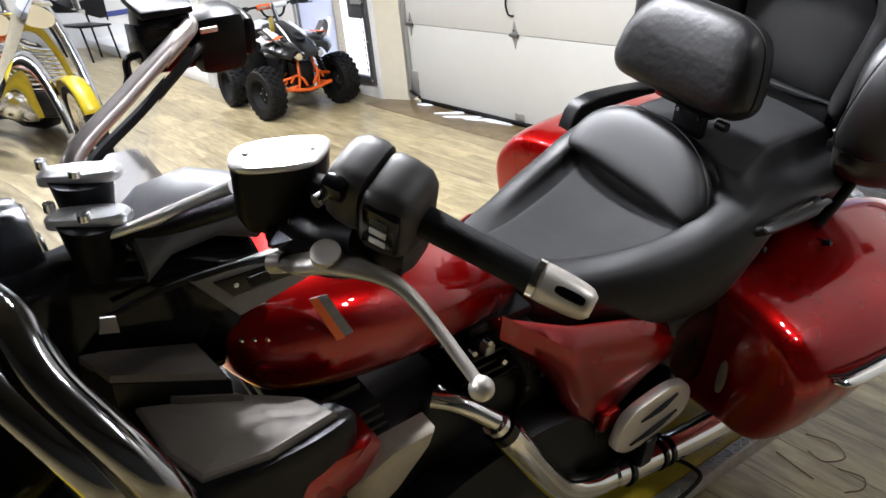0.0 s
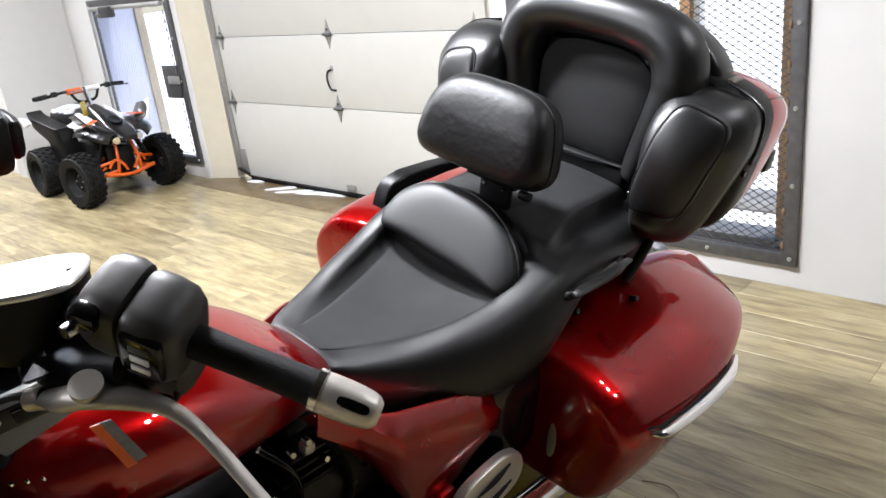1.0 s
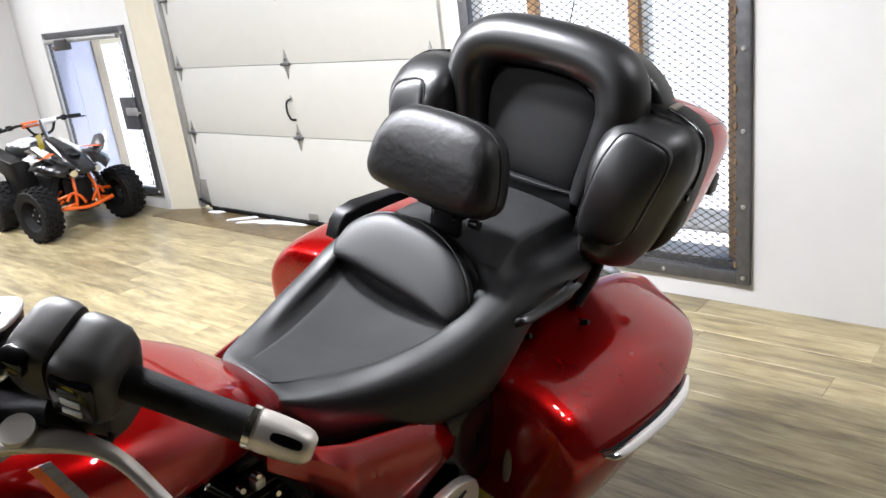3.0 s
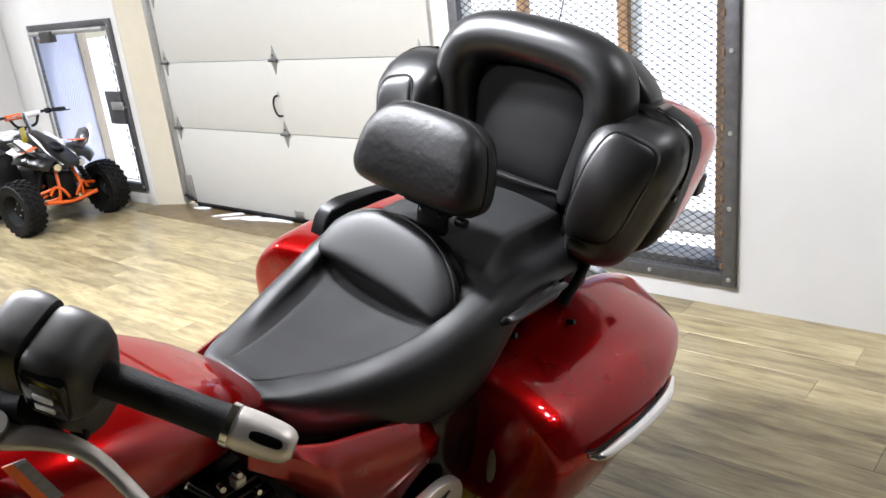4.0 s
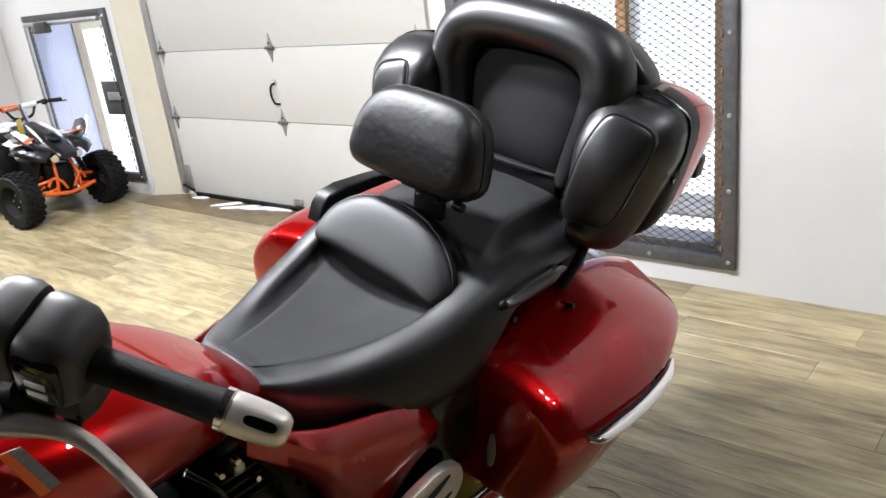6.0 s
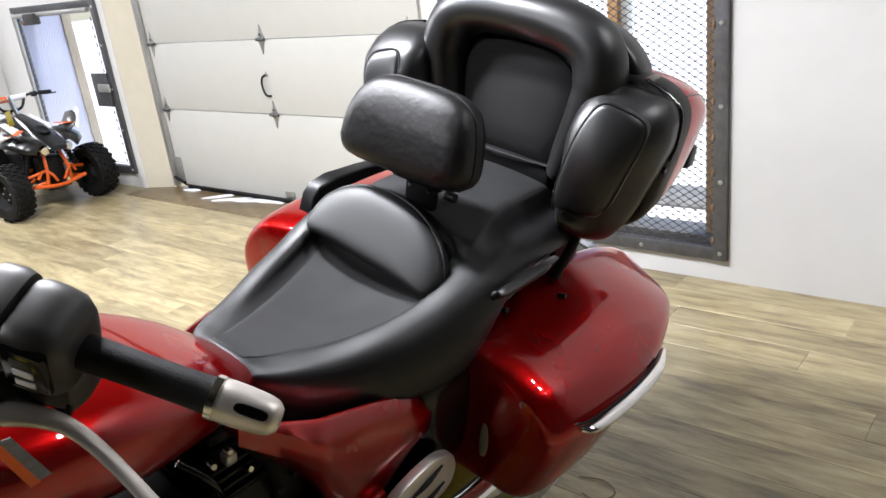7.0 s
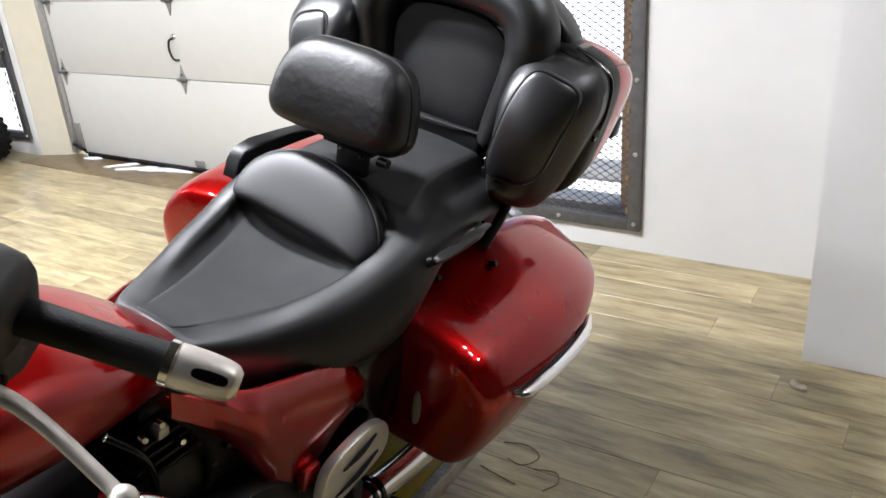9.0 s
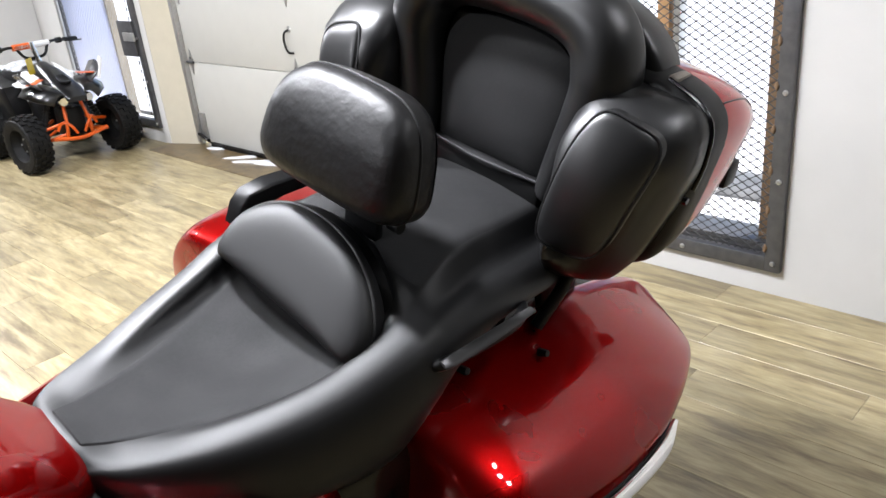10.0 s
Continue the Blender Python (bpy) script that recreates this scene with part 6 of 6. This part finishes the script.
# ---- choppers at the far side of the showroom ----
def chopper(name, label, m, paint):
    c = thing(name, label, "motorcycle", m, "choppers")
    for x, r, w in ((0.0, 0.33, 0.045), (-1.75, 0.33, 0.09)):
        prof = [(-w, r - 0.07), (-w * 1.1, r - 0.03), (0, r), (w * 1.1, r - 0.03), (w, r - 0.07)]
        t = part("tyre", skin([[Vector((x + p * math.cos(a), q, r + p * math.sin(a))) for q, p in prof] for a in (2 * math.pi * i / 36 for i in range(37))], closed=True, caps=False), RUBBER, c)
        part("rim", skin([[Vector((x + p * math.cos(a), q, r + p * math.sin(a))) for q, p in ((-w * 0.7, r - 0.07), (0, r - 0.10), (w * 0.7, r - 0.07), (0, r - 0.06))] for a in (2 * math.pi * i / 36 for i in range(37))], closed=True, caps=False), CHROME, t, "chrome rim")
        for k in range(16):
            a = 2 * math.pi * k / 16
            part("spoke", tube([(x, 0.03 * (-1) ** k, r), (x + (r - 0.09) * math.cos(a), 0, r + (r - 0.09) * math.sin(a))], 0.003, 5, 3), CHROME, t)
        part("hub", tube([(x, -0.06, r), (x, 0.06, r)], 0.04, 12), CHROME, t)
    for s in (-1, 1):
        part("fork_tube", tube([(0.0, s * 0.105, 0.30), (-0.12, s * 0.105, 0.62), (-0.48, s * 0.105, 1.42)], [0.028, 0.03, 0.022], 12, 14), CHROME, c, "long chrome fork tube")
        part("downtube", tube([(-0.42, s * 0.03, 1.08), (-0.62, s * 0.12, 0.55), (-0.72, s * 0.13, 0.30)], 0.02, 10), paint, c)
        part("exhaust_pipe", tube([(-0.75, s * 0.16, 0.6), (-0.72, s * 0.2, 0.4), (-0.95, s * 0.2, 0.26), (-1.8, s * 0.2, 0.24)], 0.03, 10), CHROME, c)
        part("handlebar_half", tube([(-0.46, s * 0.05, 1.38), (-0.48, s * 0.25, 1.50), (-0.62, s * 0.40, 1.46)], 0.014, 8), CHROME, c)
    part("front_fender", skin([[Vector(((r) * math.cos(a), q, 0.33 + (r) * math.sin(a))) for q, r in ((-0.06, 0.345), (-0.045, 0.362), (0, 0.37), (0.045, 0.362), (0.06, 0.345))] for a in (radians(25 + 130 * i / 20) for i in range(21))], closed=False), paint, c, "painted front fender").modifiers.new("thickness", "SOLIDIFY").thickness = 0.006
    tank_rings = []
    for x, hw, z0, z1 in ((-0.48, 0.05, 1.0, 1.12), (-0.55, 0.10, 0.93, 1.18), (-0.75, 0.14, 0.88, 1.16), (-0.95, 0.12, 0.86, 1.06), (-1.08, 0.05, 0.86, 0.95)):
        tank_rings.append([Vector((x, p.x, p.z)) for p in superring(0, (z0 + z1) / 2, hw, (z1 - z0) / 2, 0, 24, 0.75)])
    part("fuel_tank", skin(tank_rings), paint, c)
    part("headlight", tube([(-0.26, 0, 1.10), (-0.14, 0, 1.08)], [0.05, 0.085], 18, 6), CHROME, c)
    part("triple_clamp", box(-0.48, -0.30, -0.14, 0.14, 1.13, 1.17, 0.01), CHROME, c)
    en = part("engine", box(-1.15, -0.72, -0.13, 0.13, 0.28, 0.52, 0.04), DARKMETAL, c)
    for x, tilt in ((-0.80, 0.3), (-1.02, -0.3)):
        for k in range(9):
            part("cooling_fin", box(x + tilt * 0.035 * k - 0.08, x + tilt * 0.035 * k + 0.08, -0.10, 0.10, 0.50 + 0.035 * k, 0.515 + 0.035 * k, 0.003), CHROME, en)
    part("air_cleaner", tube([(-0.92, -0.13, 0.66), (-0.92, -0.2, 0.66)], 0.08, 20), CHROME, en)
    part("primary", cushion(closed_spline([(-1.4, 0.25), (-0.8, 0.25), (-0.7, 0.36), (-0.8, 0.48), (-1.4, 0.42), (-1.5, 0.33)], 24), (0, -0.14, 0), (1, 0, 0), (0, 0, 1), (0, -1, 0), ((1, 0), (1, 0.05), (0.8, 0.07))), CHROME, en)
    part("seat", box(-1.6, -1.08, -0.13, 0.13, 0.72, 0.80, 0.03), SEAT, c)
    part("rear_fender", skin([[Vector((-1.75 + r * math.cos(a), q, 0.33 + r * math.sin(a))) for q, r in ((-0.12, 0.36), (-0.08, 0.40), (0.08, 0.40), (0.12, 0.36))] for a in (radians(20 + 150 * i / 20) for i in range(21))], closed=False), paint, c).modifiers.new("thickness", "SOLIDIFY").thickness = 0.006
    return c


chopper("chopper", "yellow custom chopper with long chrome forks", pose(-5.85, 1.64, 0.0, 0, 0, -1), YELLOW)
chopper("chopper", "orange custom chopper with a chrome engine", pose(-6.85, 1.28, 0.0, 0, 0, 0), ORANGE)


# ---- display area ----
tagged(part("wall_stub", box(-8.33, -8.13, 3.32, WALL - 0.004, 0, TOP), WALLPAINT, None, smooth=False), "white painted wall stub", "wall", kind="structure")
tagged(part("plinth", box(XL, -8.334, 3.34, WALL + 0.49, 0, 0.13, 0.01), WHITEPL, None), "low white display plinth", "plinth", kind="structure")


def shelf_unit():
    s = thing("shelf_unit", "white shelf unit with rows of bottles", "shelf", pose(-8.98, 3.75, 0.13))
    part("back_panel", box(-0.75, 0.75, 0.30, 0.33, 0, 1.9), WHITEPL, s)
    for x in (-0.75, 0.72):
        part("side_panel", box(x, x + 0.03, 0, 0.30, 0, 1.9), WHITEPL, s)
    for z in (0.02, 0.42, 0.84, 1.26, 1.66):
        part("shelf_board", box(-0.72, 0.72, 0.0, 0.30, z, z + 0.025), WHITEPL, s)
    return s


shelf_unit()
random.seed(9)
BOTTLE = [material("bottle_black", (0.02, 0.02, 0.02), 0.3), material("bottle_blue", (0.02, 0.12, 0.5), 0.3), material("bottle_red", (0.5, 0.03, 0.03), 0.3), material("bottle_silver", (0.5, 0.5, 0.52), 0.3)]
for z in (0.575, 0.995, 1.415):
    for k in range(12):
        mat = BOTTLE[random.choice((0, 0, 0, 1, 2, 3))]
        b = thing("bottle", "oil bottle standing on the white shelf", "bottle", pose(-9.63 + 0.115 * k, 3.85, z + 0.001), "bottles on the shelves")
        h = random.choice((0.18, 0.24, 0.26))
        part("body", box(-0.04, 0.04, -0.03, 0.03, 0, h, 0.012), mat, b)
        part("cap", tube([(0, 0, h), (0, 0, h + 0.03)], 0.016, 10, 3), BOTTLE[0], b)


def chair(m):
    c = thing("chair", "black metal side chair by the wall", "chair", m)
    part("seat", box(-0.2, 0.2, -0.2, 0.2, 0.44, 0.47, 0.012), PLASTIC, c)
    part("backrest", box(-0.2, -0.17, -0.19, 0.19, 0.6, 0.88, 0.012), PLASTIC, c)
    for x, y in ((-0.18, -0.18), (-0.18, 0.18), (0.18, -0.18), (0.18, 0.18)):
        part("leg", tube([(x, y, 0.0), (x * 0.9, y * 0.95, 0.45)], 0.012, 8, 4), PLASTIC, c)
    for y in (-0.18, 0.18):
        part("back_post", tube([(-0.18, y, 0.45), (-0.2, y, 0.88)], 0.012, 8, 4), PLASTIC, c)
    return c


chair(pose(-11.6, 3.1, 0, 0, 0, 20))
chair(pose(-12.3, 2.75, 0, 0, 0, -10))
tagged(part("wall_stripe", box(XL + 0.001, XL + 0.01, YB, WALL + 0.49, 0.50, 0.58), material("blue_stripe", (0.03, 0.05, 0.2), 0.5), None, smooth=False), "dark blue painted stripe", "trim", kind="structure")

# ---- on the floor ----
tagged(part("threshold", box(-5.9, -2.4, 3.93, DOOR - 0.005, -0.004, 0.0045, 0.002), STAIN, None), "wet stained plywood threshold strip at the door", "threshold", kind="structure")
random.seed(5)
for k, (x, y, l) in enumerate(((-5.32, 4.24, 0.10), (-4.88, 4.20, 0.16), (-4.72, 4.16, 0.2), (-4.56, 4.19, 0.15), (-4.42, 4.23, 0.2), (-4.26, 4.24, 0.14))):
    pts = closed_spline([(math.cos(a) * l * random.uniform(0.7, 1.2), math.sin(a) * 0.035 * random.uniform(0.5, 1.3)) for a in (2 * math.pi * i / 9 for i in range(9))], 30)
    th = radians(random.uniform(10, 40))
    tagged(part("snow_patch", cushion(pts, (x, y, 0.0045), (math.cos(th), math.sin(th), 0), (-math.sin(th), math.cos(th), 0), (0, 0, 1), ((1, 0), (0.93, 0.005), (0.6, 0.009))), SNOW, None), "thin white slush patch on the threshold", "slush", "slush patches")
tagged(part("dry_leaf", cushion(closed_spline([(0.04, 0.0), (0.02, 0.02), (-0.01, 0.012), (-0.045, 0.02), (-0.03, -0.012), (0.0, -0.018)], 20), (0.232, 3.202, 0.004), (0.8, -0.6, 0.05), (0.6, 0.8, 0.1), (0, 0, 1), ((1, 0), (0.9, 0.006), (0.4, 0.002))), DRIFT, None), "small dry beige leaf scrap on the floor", "leaf")
# thin brown tubes draw the dark curved lines on the planks
for pts in ([(-0.55, 2.44, 0.006), (-0.47, 2.46, 0.006), (-0.41, 2.42, 0.006), (-0.44, 2.36, 0.007), (-0.50, 2.37, 0.006)], [(-0.40, 2.36, 0.006), (-0.33, 2.375, 0.006), (-0.305, 2.33, 0.006), (-0.33, 2.28, 0.006)], [(-0.56, 2.30, 0.005), (-0.48, 2.28, 0.006), (-0.42, 2.27, 0.005)]):
    tagged(part("loose_cord", tube(pts, 0.0022, 6, 30), RUST, None), "thin dark curved line on the floor planks", "cord", "loose cords")


# ---- floor planks ----
PLANK_L, PLANK_W = 1.22, 0.178
me = bpy.data.meshes.new("plank")
bmp = box(0.0004, PLANK_L - 0.0004, 0.0003, PLANK_W - 0.0003, -0.006, 0.0, 0.0)
top = [e for e in bmp.edges if all(v.co.z > -0.001 for v in e.verts)]
bmesh.ops.bevel(bmp, geom=top, offset=0.0012, segments=1, affect="EDGES")
bmp.to_mesh(me)
bmp.free()
me.materials.append(PLANKS)
rest_v, rest_f = [], []
random.seed(11)
count = 0
for r in range(int((4.45 - YB) / PLANK_W)):
    y = YB + r * PLANK_W
    x = XL - random.uniform(0, PLANK_L)
    while x < XR:
        if y > -0.35 and y < 4.1 and -7.9 < x < 2.0 and count < 298:
            ob = new("plank", me)
            ob.location = (x, y, 0.0)
            ob.parent = FLOOR
            count += 1
        else:
            k = len(rest_v)
            a, b, c, d = x + 0.001, min(x + PLANK_L, XR) - 0.001, y + 0.0008, y + PLANK_W - 0.0008
            rest_v += [(a, c, -0.006), (b, c, -0.006), (b, d, -0.006), (a, d, -0.006), (a, c, 0), (b, c, 0), (b, d, 0), (a, d, 0)]
            rest_f += [(k + i, k + (i + 1) % 4, k + 4 + (i + 1) % 4, k + 4 + i) for i in range(4)] + [(k + 4, k + 5, k + 6, k + 7)]
        x += PLANK_L
mr = bpy.data.meshes.new("far_planks")
mr.from_pydata(rest_v, [], rest_f)
mr.materials.append(PLANKS_FAR)
fr = new("far_planks", mr)
fr.parent = FLOOR
tagged(fr, "more of the same vinyl planks", kind="stuff")
